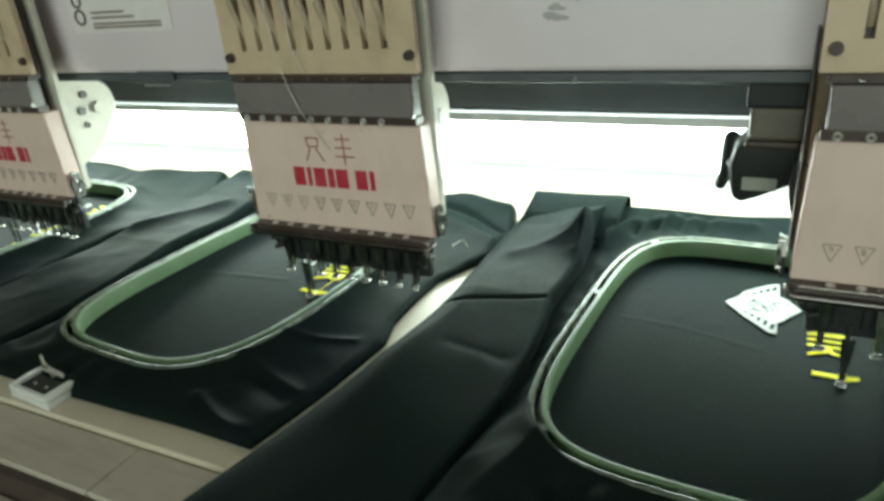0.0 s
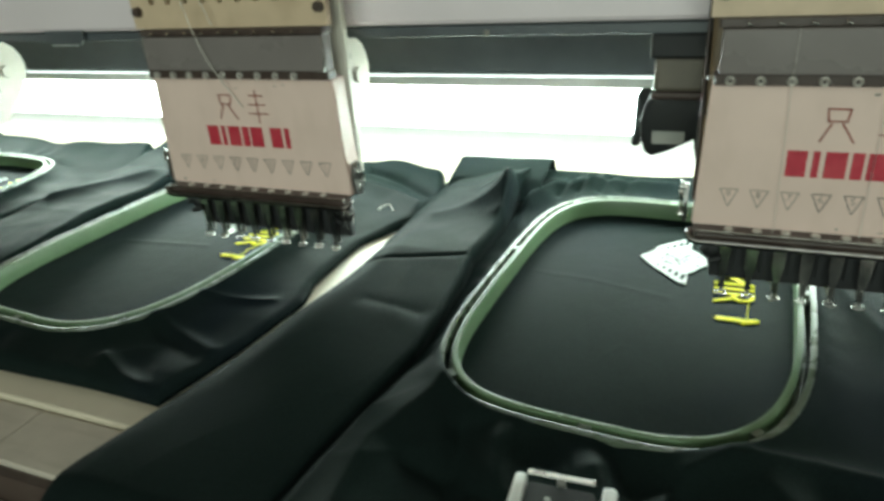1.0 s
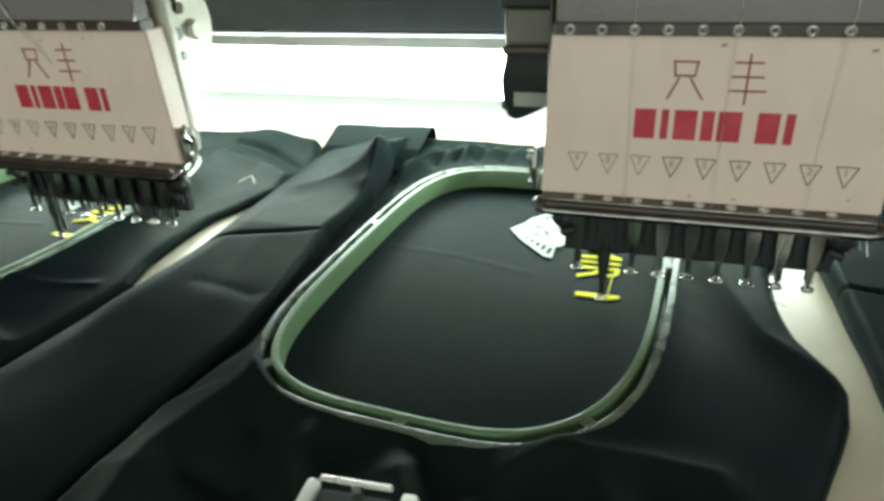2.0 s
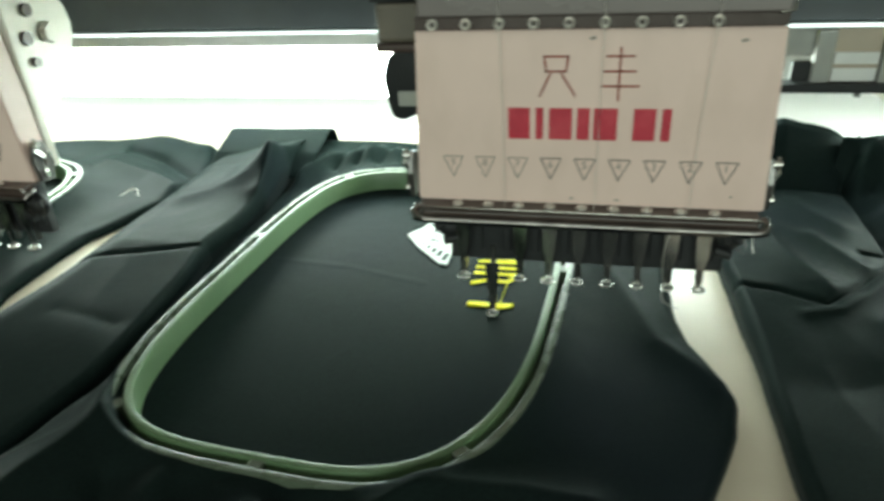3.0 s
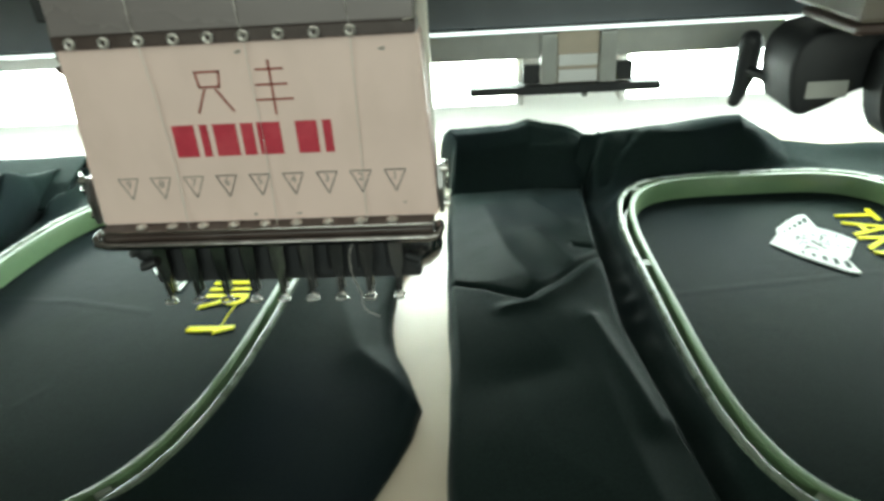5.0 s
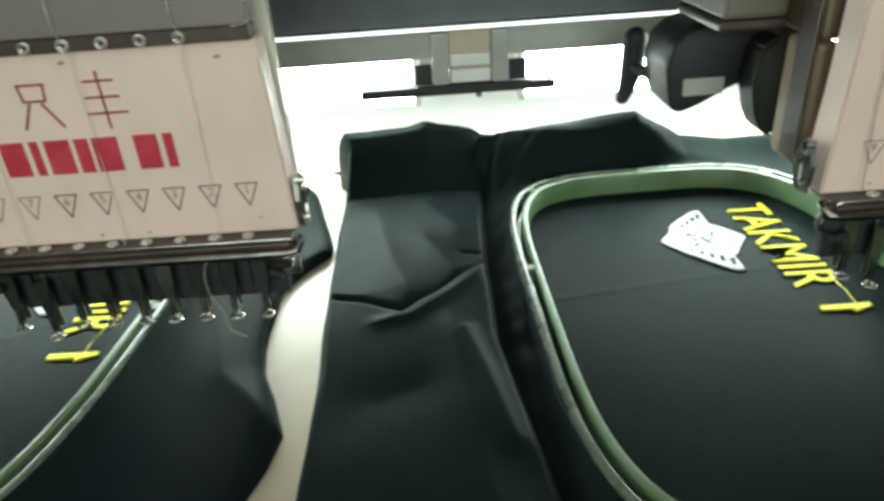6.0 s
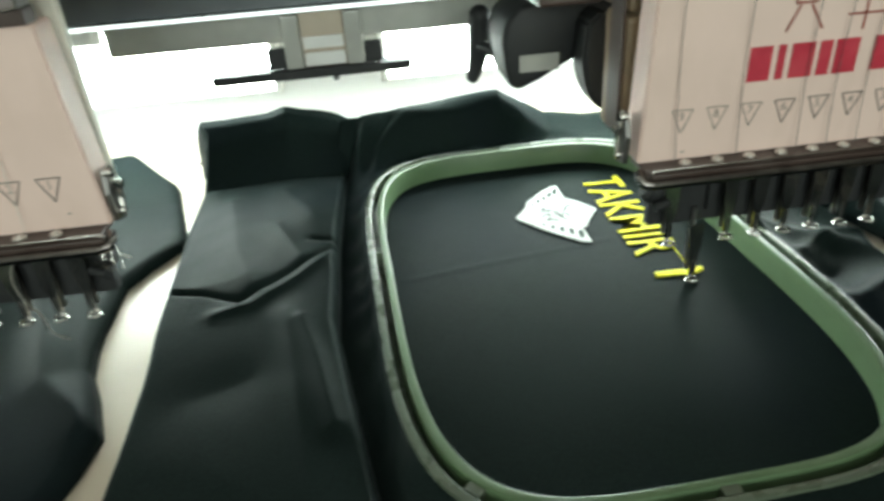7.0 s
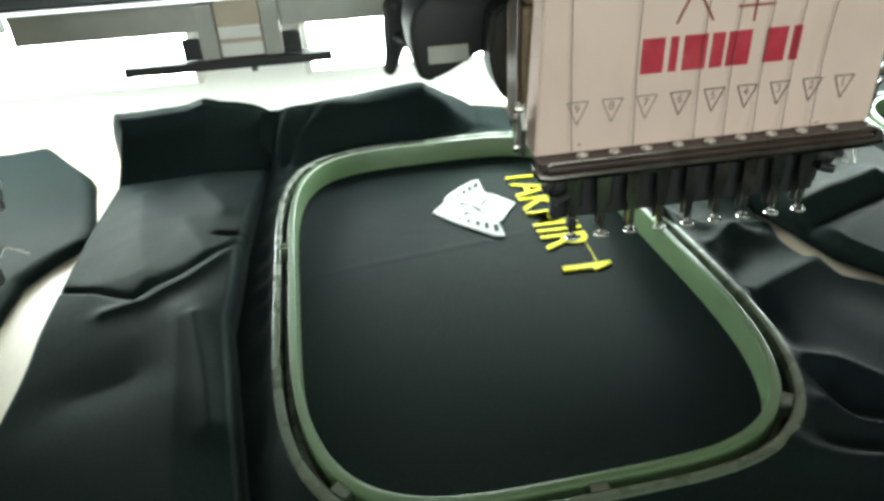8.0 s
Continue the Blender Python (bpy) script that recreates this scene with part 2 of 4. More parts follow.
def text_bm(body, size, depth, bold=0.0):
    """A word in the built-in font as a solid mesh, lying in its own plane, its origin at the start of the baseline."""
    cu = bpy.data.curves.new("word", "FONT")
    cu.body, cu.size, cu.extrude, cu.resolution_u, cu.offset = body, size, depth, 3, bold
    tmp = new("word", cu)
    me = bpy.data.meshes.new_from_object(tmp.evaluated_get(bpy.context.evaluated_depsgraph_get()))
    bm = bmesh.new()
    bm.from_mesh(me)
    bpy.data.objects.remove(tmp)
    bpy.data.curves.remove(cu)
    bpy.data.meshes.remove(me)
    return bm


def islands(bm):
    """The loose pieces of a mesh, each as a mesh of its own, in order along x."""
    left, out = set(bm.verts), []
    while left:
        todo, got = [left.pop()], set()
        while todo:
            v = todo.pop()
            got.add(v)
            for e in v.link_edges:
                w = e.other_vert(v)
                if w in left:
                    left.discard(w)
                    todo.append(w)
        nb, tr = bmesh.new(), {}
        for v in got:
            tr[v] = nb.verts.new(v.co)
        for f in bm.faces:
            if f.verts[0] in got:
                nb.faces.new([tr[v] for v in f.verts])
        out.append(nb)
    bm.free()
    return out


def structure(name, bm, material, label, category, parent=None, smooth=False):
    return tagged(part(name, bm, material, parent, "", smooth), label, category, "", "structure")


# ---- the workshop round the machine ----
FLOOR_Z = -0.78
structure("floor", box(bmn(), -3.2, 3.4, -3.2, 2.4, FLOOR_Z - 0.1, FLOOR_Z), FLOORM, "plain grey concrete workshop floor", "floor")
structure("ceiling", box(bmn(), -3.2, 3.4, -3.2, 2.4, 2.2, 2.3), WALLP, "plain pale workshop ceiling", "ceiling")
structure("wall_north", box(bmn(), -3.2, 3.4, 2.4, 2.52, FLOOR_Z, 2.2), WALLP, "plain pale workshop wall", "wall")
# unseen wall; its window is assumed, an opening for the front fill
bm = box(bmn(), -3.2, -1.15, -3.32, -3.2, FLOOR_Z, 2.2)
box(bm, 1.55, 3.4, -3.32, -3.2, FLOOR_Z, 2.2)
box(bm, -1.15, 1.55, -3.32, -3.2, FLOOR_Z, 0.1)
box(bm, -1.15, 1.55, -3.32, -3.2, 1.4, 2.2)
structure("wall_south", bm, WALLP, "plain pale workshop wall with an assumed wide window", "wall")
bm = box(bmn(), -1.15, 1.55, -3.29, -3.24, 0.1, 0.14)
box(bm, -1.15, 1.55, -3.29, -3.24, 1.36, 1.4)
for x in (-1.15, -0.26, 0.62, 1.51):
    box(bm, x, x + 0.04, -3.285, -3.245, 0.141, 1.359)
structure("window_1", bm, WHITEP, "assumed wide white framed window round the front fill light", "window")
structure("wall_west", box(bmn(), -3.32, -3.2, -3.2, 2.4, FLOOR_Z, 2.2), WALLP, "plain pale workshop wall", "wall")
structure("wall_east", box(bmn(), 3.4, 3.52, -3.2, 2.4, FLOOR_Z, 2.2), WALLP, "plain pale workshop wall", "wall")


# ---- the machine's table, beam and light ----
def machine_table():
    t = empty("machine_table", pose(0, 0, 0), "long cream laminate embroidery machine table on steel legs", "table")
    part("tabletop", box(bmn(), -1.7, 1.5, -0.2145, 0.3650, -0.024, 0.0, 0.0015), TABLE, t, "cream laminate tabletop")
    part("rear_tabletop", box(bmn(), -1.7, 1.5, 0.3895, 0.80, -0.026, -0.002, 0.0015), REARTABLE, t)
    part("rear_rail", box(bmn(), -1.7, 1.5, 0.3680, 0.3865, -0.024, 0.003, 0.0015), WHITEP, t, "pale painted rail along the table")
    # front boards, butted piece to piece
    xs = [-1.7, -1.08, -0.497, 0.12, 0.74, 1.5]
    for a, b in zip(xs, xs[1:]):
        part("front_board", box(bmn(), a + 0.0006, b - 0.0006, -0.2615, -0.216, -0.027, -0.004, 0.0012), BOARD, t, "darker cream front board")
    part("dark_edge", box(bmn(), -1.7, 1.5, -0.2685, -0.262, -0.05, -0.008), STRIP, t)
    part("lower_shelf_board", box(bmn(), -1.7, 1.5, -0.44, -0.269, -0.055, -0.03, 0.002), EDGE, t, "scuffed brown-grey lower board")
    for x in (-1.6, 0.0, 1.4):
        for y in (-0.2, 0.6):
            part("leg", box(bmn(), x - 0.03, x + 0.03, y - 0.03, y + 0.03, FLOOR_Z, -0.03, 0.003), EDGE, t)
    return t


machine_table()


def machine_beam():
    b = empty("machine_beam", pose(0, 0, 0.21), "white painted box beam of the embroidery machine with dark rail below", "machine beam")
    def p(n, bm, m, label=""):
        o = part(n, bm, m, b, label)
        o.matrix_parent_inverse = b.matrix_basis.inverted()
        return o
    p("beam_casing", box(bmn(), -1.7, 1.5, 0.05, 0.36, 0.2105, 0.48, 0.004), BEAM, "pale painted sheet steel casing")
    p("lower_flange", box(bmn(), -1.7, 1.5, 0.054, 0.34, 0.2015, 0.2095, 0.001), DARKBEAM, "dark grey lower flange")
    p("rear_rail", box(bmn(), -1.7, 1.5, 0.2235, 0.2355, 0.139, 0.2010, 0.001), DARKBEAM, "blue-grey steel rail")
    p("lamp_channel", box(bmn(), -1.7, 1.5, 0.221, 0.236, 0.1345, 0.1385, 0.0008), ALU, "bright aluminium lamp channel")
    # added glowing line where the channel edge catches the strip light
    p("lit_edge_line", box(bmn(), -1.7, 1.5, 0.219, 0.2208, 0.1358, 0.1380), EDGEGLOW, "thin glowing line for the lamp-lit edge of the channel")
    # back plate lip in white: the lamp's bloom over it is put into the colour
    for u0, u1, low in ((-1.7, 0.03, 0.1215), (0.36, 1.5, 0.1265)):
        p("whitened_lip", box(bmn(), u0, u1, 0.237, 0.240, low, 0.1344, 0.0006), WHITEP, "back plate lip, whitened for the lamp's bloom")
    for x in (-0.253, 0.2, -0.7):
        p("screw", rod(bmn(), (x, 0.0545, 0.2045), (x, 0.051, 0.2045), 0.0022), CHROME)
    p("edge_catch", slab(bmn(), [(-0.714, 0.2125), (-0.664, 0.2125), (-0.664, 0.2035), (-0.671, 0.1985), (-0.707, 0.1985), (-0.714, 0.2035)], -0.0495, -0.0475, front), DARKBEAM, "dark sheet catch on the beam edge")
    p("catch_lip", box(bmn(), -0.706, -0.672, 0.0462, 0.0474, 0.1985, 0.1996), ALU)
    for x in (-1.6, 1.4):
        p("beam_post", box(bmn(), x - 0.05, x + 0.05, 0.22, 0.34, 0.0, 0.2, 0.004), BEAM)
    return b


machine_beam()


def led_light(x0, x1):
    o = empty("strip_light", pose((x0 + x1) / 2, 0.271, 0.13), "white strip light with frosted diffuser under the beam", "strip light", "strip lights")
    h = (x1 - x0) / 2
    # diffuser is taller than the tube: its shape includes the bloom round the lamp
    part("diffuser", box(bmn(), -h, h, -0.006, 0.02, -0.064, -0.006, 0.004), LED, o, "glowing diffuser, made tall to stand for the lamp's bloom")
    part("housing", box(bmn(), -h, h, -0.008, 0.024, -0.0055, 0.004, 0.001), ALU, o)
    for s in (-1, 1):
        part("end_cap", box(bmn(), s * h - 0.003 + (0.0032 * s), s * h + 0.003 + 0.0032 * s, -0.007, 0.021, -0.065, -0.0058, 0.001), WHITEP, o)
    return o


for a, b in ((-1.6, 0.147), (0.243, 1.0)):
    led_light(a, b)


def centre_bracket():
    """The post between two heads, under the beam, with its dark side blocks and foot bar."""
    b = empty("beam_bracket", pose(0.195, 0.2228, 0.086), "beige bracket with grey side blocks and a black foot bar", "bracket")
    part("post", box(bmn(), -0.0165, 0.0165, 0.004, 0.03, 0.007, 0.049, 0.001), BEIGE, b, "beige moulded post")
    part("post_step", box(bmn(), -0.0155, 0.0155, 0.0015, 0.0037, 0.008, 0.018, 0.0006), WHITEP, b)
    part("post_step", box(bmn(), -0.0155, 0.0155, 0.0015, 0.0037, 0.021, 0.03, 0.0006), WHITEP, b)
    for s in (-1, 1):
        part("back_plate", box(bmn(), *sorted((s * 0.017, s * 0.16)), 0.007, 0.011, 0.0265, 0.048, 0.0008), GREYPLATE, b, "grey steel back plate")
        part("side_block", box(bmn(), *sorted((s * 0.0168, s * 0.03)), -0.001, 0.0068, 0.0075, 0.047, 0.001), GREYPLATE, b)
        part("spacer", box(bmn(), *sorted((s * 0.0305, s * 0.044)), 0.002, 0.0065, 0.0075, 0.0232, 0.001), BLACK, b)
    part("foot_bar", box(bmn(), -0.088, 0.066, -0.004, 0.012, 0.0, 0.0068, 0.0008), BLACK, b, "black steel foot bar")
    part("bolt", rod(bmn(), (0.006, 0.002, -0.004), (0.006, 0.002, 0.0), 0.0025), STEEL, b)
    return b


centre_bracket()


# ---- embroidery heads ----
FEET_X = [-0.0695 + 0.0171 * i for i in range(9)]       # needle 9 first
EYES_X = [-0.079 + 0.0171 * i for i in range(9)]
MARK_X = [-0.072 + 0.018 * i for i in range(9)]
moving_feet = []
# the release lever: a thick head, a waist and a thinner tail
LEVER = [((-0.1465, 0.155, 0.1285), 0.0080), ((-0.1468, 0.156, 0.120), 0.0082), ((-0.1478, 0.156, 0.106), 0.0078), ((-0.1500, 0.1555, 0.096), 0.0060), ((-0.1530, 0.155, 0.0875), 0.0048)]


def presser_foot(x, parent):
    """One steel presser foot: a tapered strap, a bent neck and an open ring, with its needle bar behind."""
    f = new("presser_foot")
    f.parent = parent
    f.empty_display_size = 0.01
    bm = bmn()
    slab(bm, [(x - 0.0042, 0.066), (x + 0.0042, 0.066), (x + 0.0036, 0.052), (x + 0.0021, 0.044), (x + 0.0019, 0.034), (x - 0.0019, 0.034), (x - 0.0021, 0.044), (x - 0.0036, 0.052)], 0, 0.0013, lambda u, v, w: (u, 0.0065 - w - (0.066 - v) * 0.02, v))
    part("strap", bm, FOOTSTEEL, f)
    bm = bmn()
    torus(bm, (x, 0.0040, 0.031), 0.0031, 0.0009, "Z", 16, 6)
    tube(bm, [(x, 0.006, 0.036), (x, 0.0066, 0.033), (x, 0.0066, 0.031)], 0.0011, 6)
    part("ring", bm, CHROME, f, "polished ring foot", True)
    bm = rod(bmn(), (x, 0.0115, 0.034), (x, 0.0115, 0.075), 0.0016, n=8)
    rod(bm, (x, 0.0048, 0.031), (x, 0.0048, 0.043), 0.0005, n=6)
    part("needle_bar", bm, STEEL, f, smooth=True)
    return f


def eyelet(x, y, z, parent, axis="Y"):
    bm = torus(bmn(), (x, y, z), 0.0021, 0.0010, axis, 16, 6)
    return part("eyelet", bm, NICKEL, parent, "", True)


def embroidery_unit(x0, drive):
    h = empty("embroidery_unit", pose(x0, 0, 0.07), "cream nine-needle embroidery unit with red emblem and worn chrome guides", "embroidery machine", "embroidery units")
    root = new("needle_case")
    root.parent = h
    root.location = (0, 0, -0.07)
    root.empty_display_size = 0.02
    # lower panel: slightly wider below, with folded sides
    bm = slab(bmn(), [(-0.0935, 0.0835), (0.0935, 0.0835), (0.0895, 0.1785), (-0.0895, 0.1785)], -0.0195, 0.0, front)
    bmesh.ops.bevel(bm, geom=list(bm.edges), offset=0.0009, segments=2, affect="EDGES")
    panel = part("front_panel", bm, PANEL, h, "cream painted panel with red emblem and numbered triangles")
    panel.location = (0, 0, -0.07)
    # emblem: solid red blocks under two small frames
    for a, b in ((-0.041, -0.0295), (-0.0265, -0.0225), (-0.0195, -0.0075), (-0.005, 0.0015), (0.0035, 0.0155), (0.0235, 0.0345), (0.0375, 0.042)):
        part("emblem_block", slab(bmn(), [(a, 0.1215), (b, 0.1215), (b, 0.1385), (a, 0.1385)], 0.0002, 0.0006, front), RED, panel)
    def stroke(pts, wdt):
        bm = bmn()
        for (ax, az), (bx, bz) in zip(pts, pts[1:]):
            d = Vector((bx - ax, bz - az)).normalized() * wdt
            n = Vector((-d.y, d.x))
            slab(bm, [(ax - n.x - d.x, az - n.y - d.y), (ax + n.x - d.x, az + n.y - d.y), (bx + n.x + d.x, bz + n.y + d.y), (bx - n.x + d.x, bz - n.y + d.y)], 0.0002, 0.0005, front)
        return part("emblem_stroke", bm, BROWNRED, panel)
    for pts in ([(-0.0225, 0.1650), (-0.0105, 0.1650), (-0.0115, 0.1575), (-0.0215, 0.1575), (-0.0225, 0.1650)], [(-0.0195, 0.1560), (-0.0245, 0.1450)], [(-0.0135, 0.1560), (-0.0065, 0.1450)],
                [(0.0085, 0.1650), (0.0215, 0.1650)], [(0.0075, 0.1575), (0.0225, 0.1575)], [(0.0065, 0.1500), (0.0245, 0.1500)], [(0.0150, 0.1690), (0.0150, 0.1430)]):
        stroke(pts, 0.00055)
    for i, x in enumerate(MARK_X):
        bm = bmn()
        tri = [(x - 0.0055, 0.1105), (x + 0.0055, 0.1105), (x, 0.0985)]
        for (ax, az), (bx, bz) in zip(tri, tri[1:] + tri[:1]):
            d = Vector((bx - ax, bz - az)).normalized()
            n = Vector((-d.y, d.x)) * 0.0003
            slab(bm, [(ax - n.x, az - n.y), (ax + n.x, az + n.y), (bx + n.x, bz + n.y), (bx - n.x, bz - n.y)], 0.0002, 0.0004, front)
        part("triangle_mark", bm, GREYINK if i < 3 else INK, panel)
        bm = text_bm(str(9 - i), 0.0062, 0.0001)
        bmesh.ops.transform(bm, matrix=Matrix.Translation((x - 0.0018, -0.0003, 0.1050)) @ Euler((radians(90), 0, 0)).to_matrix().to_4x4(), verts=bm.verts)
        part("number_mark", bm, GREYINK, panel)
    rng = random.Random(int(1000 * x0) + 9)
    for k in range(5):
        u, v = rng.uniform(-0.085, 0.085), rng.choice((rng.uniform(0.085, 0.092), rng.uniform(0.171, 0.176)))
        w, hgt = rng.uniform(0.0006, 0.0022), rng.uniform(0.0004, 0.0012)
        part("scuff", slab(bmn(), [(u - w, v), (u - w * 0.3, v - hgt), (u + w, v - hgt * 0.4), (u + w * 0.5, v + hgt)], 0.0001, 0.0003, front), GREYINK, panel)
    for k in range(3):
        u = 0.088 + 0.004 * k
        part("wire_end", tube(bmn(), [(u - 0.02, 0.003, 0.068), (u - 0.010, -0.002, 0.063 - 0.002 * k), (u - 0.004, -0.001, 0.065 - 0.003 * k), (u - 0.006, 0.004, 0.071)], 0.00025, 5), FOOTSTEEL, root)
    # guide strips with eyelets
    part("lower_guide_strip", box(bmn(), -0.0925, 0.091, -0.0085, 0.012, 0.0805, 0.0832, 0.0006), STRIP, root, "dark brown thread guide strip")
    for x in MARK_X:
        eyelet(x * 0.96 - 0.0005, -0.0046, 0.0838, root, "Z")
    part("upper_guide_strip", box(bmn(), -0.0885, 0.0885, -0.0035, 0.01, 0.1788, 0.1855, 0.0008), STRIP, root, "dark brown thread guide strip")
    for x in EYES_X:
        eyelet(x, -0.0042, 0.1818, root)
    part("tension_cover", box(bmn(), -0.086, 0.0885, -0.006, 0.008, 0.1858, 0.2125, 0.001), COVER, root, "smoked grey glossy cover plate")
    part("cover_catch", tube(bmn(), [(0.0885, -0.0065, 0.2115), (0.0900, -0.0075, 0.196), (0.0885, -0.0075, 0.1865), (0.083, -0.0075, 0.1855)], 0.0007), CHROME, root, "", True)
    part("top_guide_strip", box(bmn(), -0.088, 0.0885, -0.0035, 0.012, 0.2128, 0.2185, 0.0008), STRIP, root)
    for x in EYES_X:
        part("thread_hook", tube(bmn(), [(x + 0.006, -0.0036, 0.2165), (x + 0.006, -0.0075, 0.2155), (x + 0.009, -0.0075, 0.2148)], 0.0007), CHROME, root, "", True)
    # upper plate with lever slots: bars of plate between the slots, closed above and below
    bm = box(bmn(), -0.0935, 0.0925, 0.0, 0.006, 0.2188, 0.2375)
    edges = [-0.0935] + [v for x in EYES_X for v in (x + 0.0053, x + 0.0107)] + [0.0925]
    for a, b in zip(edges[0::2], edges[1::2]):
        box(bm, a, b, 0.0, 0.006, 0.2375, 0.335)
    part("slotted_plate", bm, IVORY, root, "ivory plate with take-up lever slots")
    part("slot_backing", box(bmn(), -0.09, 0.089, 0.0105, 0.013, 0.219, 0.335), STRIP, root)
    for i, x in enumerate(EYES_X):
        bm = tube(bmn(), [(x - 0.0035, -0.0035, 0.335), (x - 0.0015, -0.0050, 0.315), (x + 0.0020, -0.0045, 0.292), (x + 0.0055, -0.0015, 0.270), (x + 0.0078, 0.004, 0.252), (x + 0.0080, 0.008, 0.244)], 0.0026 + 0.0004 * (i % 3), 8)
        part("take_up_lever", bm, LEVERPAINT, root, "grimy beige take-up lever", True)
    for x in (-0.0865, 0.087):
        part("knurled_screw", rod(bmn(), (x, -0.0045, 0.2325), (x, 0.0, 0.2325), 0.0036, 0.0042, n=14), STRIP, root)
    # body behind the panel
    part("case_side", box(bmn(), 0.0755, 0.0925, 0.0205, 0.0275, 0.0865, 0.34, 0.001), SIDE, root, "cream side cheek")
    # arm and nose take the shade-darkened tan, the nose plate a dark colour likewise
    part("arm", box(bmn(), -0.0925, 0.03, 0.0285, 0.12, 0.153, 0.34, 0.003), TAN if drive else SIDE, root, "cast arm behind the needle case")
    part("arm_nose", box(bmn(), -0.0935, -0.0805, 0.0285, 0.062, 0.086, 0.1525, 0.004), TAN, root, "oil-stained tan cast arm, darkened for its shade")
    part("nose_plate", box(bmn(), -0.0955, -0.0937, 0.0285, 0.046, 0.090, 0.24, 0.0005), STRIP, root)
    part("rear_wall", box(bmn(), -0.082, 0.075, 0.0205, 0.0275, 0.076, 0.217, 0.001), STRIP, root)
    # bar in front of the needles
    bm = bmn()
    tube(bm, [(-0.0935, -0.004, 0.0805), (-0.0945, -0.0085, 0.0795), (-0.0935, -0.0105, 0.0768), (-0.088, -0.0105, 0.0757), (0.088, -0.0105, 0.0757), (0.0935, -0.0105, 0.0768), (0.0945, -0.0085, 0.0795), (0.0935, -0.004, 0.0805)], 0.0026, 12)
    part("needle_guard_bar", bm, GUARD, root, "blackened chrome guard bar", True)
    part("guard_lip", tube(bmn(), [(-0.0900, -0.0095, 0.0772), (-0.0895, -0.0098, 0.0822), (-0.0870, -0.0098, 0.0832), (0.0890, -0.0098, 0.0832), (0.0920, -0.0098, 0.0822), (0.0925, -0.0095, 0.0775)], 0.0006, 8), FOOTSTEEL, root, "thin bright wire lip", True)
    part("guard_plate", box(bmn(), -0.0915, 0.0905, -0.0088, -0.0042, 0.0765, 0.0803, 0.0008), STRIP, root)
    # black needle block with slots showing between the feet
    bm = box(bmn(), -0.0790, 0.080, 0.0125, 0.020, 0.0385, 0.0765, 0.0015)
    for x in FEET_X:
        box(bm, x + 0.0062, x + 0.0108, 0.0095, 0.0124, 0.046, 0.0765, 0.0004)
    part("needle_block", bm, BLACK, root, "black needle guide block")
    for s, x in ((-1, -0.0785), (1, 0.0795)):
        bm = ball(bmn(), (x, 0.010, 0.0625), 0.0078, 1.05, 0.8, 1.0, 14)
        rod(bm, (x + s * 0.003, 0.006, 0.0655), (x + s * 0.0075, 0.004, 0.0625), 0.003, 0.0022)
        rod(bm, (x - s * 0.006, 0.004, 0.0575), (x + s * 0.002, 0.002, 0.0555), 0.0028)
        part("clamp", bm, BLACK, root, "black end clamp", True)
    for x in FEET_X:
        f = presser_foot(x, root)
        if x == FEET_X[1]:
            moving_feet.append(f)
    # linkages on both cheeks
    for s, x in ((1, 0.0950), (-1, -0.0985)):
        bm = slab(bmn(), [(0.004, 0.083), (0.015, 0.081), (0.019, 0.092), (0.015, 0.108), (0.006, 0.110), (0.002, 0.098)], x - 0.0012, x + 0.0012, lambda u, v, w: (w, u, v))
        part("link_plate", bm, STEEL, root)
        part("link_lever", tube(bmn(), [(x + s * 0.0028, 0.006, 0.112), (x + s * 0.0034, 0.004, 0.104), (x + s * 0.0034, 0.009, 0.098), (x + s * 0.0028, 0.008, 0.088)], 0.0013), CHROME, root, "", True)
        for y, z in ((0.006, 0.108), (0.013, 0.099), (0.008, 0.087)):
            part("screw", rod(bmn(), (x, y, z), (x + s * 0.0042, y, z), 0.0023), CHROME, root, "", True)
    if drive:
        u = new("trimmer_motor")
        u.parent = h
        u.location = (0.0015, 0.012, -0.0675)
        u.empty_display_size = 0.02
        ol = [(-0.1425, 0.108), (-0.1445, 0.124), (-0.141, 0.137), (-0.133, 0.1445), (-0.122, 0.1475), (-0.088, 0.1475), (-0.088, 0.112), (-0.103, 0.1085), (-0.120, 0.099), (-0.133, 0.0935), (-0.1395, 0.0965)]
        bm = slab(bmn(), ol, -0.142, -0.0905, front)
        bmesh.ops.bevel(bm, geom=list(bm.edges), offset=0.0035, segments=3, profile=0.5, affect="EDGES")
        part("motor_body", bm, BLACK, u, "rounded black motor body", True)
        part("rating_label", box(bmn(), -0.1335, -0.1085, 0.0894, 0.0902, 0.1055, 0.1160), GREYPLATE, u, "pale label")
        part("collar", box(bmn(), -0.1330, -0.0970, 0.047, 0.118, 0.1515, 0.1570, 0.002), STRIP, u, "dark mounting plate")
        ol = [(-0.1005, 0.1135), (-0.0975, 0.098), (-0.0915, 0.0865), (-0.0845, 0.0835), (-0.0825, 0.098), (-0.0835, 0.138), (-0.090, 0.1435), (-0.0985, 0.137)]
        bm = slab(bmn(), ol, -0.09, -0.0655, front)
        bmesh.ops.bevel(bm, geom=list(bm.edges), offset=0.002, segments=2, affect="EDGES")
        part("gear_cover", bm, BLACK, u, "", True)
        bm = bmn()
        for (a, ra), (b, rb) in zip(LEVER, LEVER[1:]):
            rod(bm, a, b, ra, rb, 14)
        for a, ra in LEVER:
            ball(bm, a, ra, n=14)
        part("release_lever", bm, BLACK, u, "black curved lever", True)
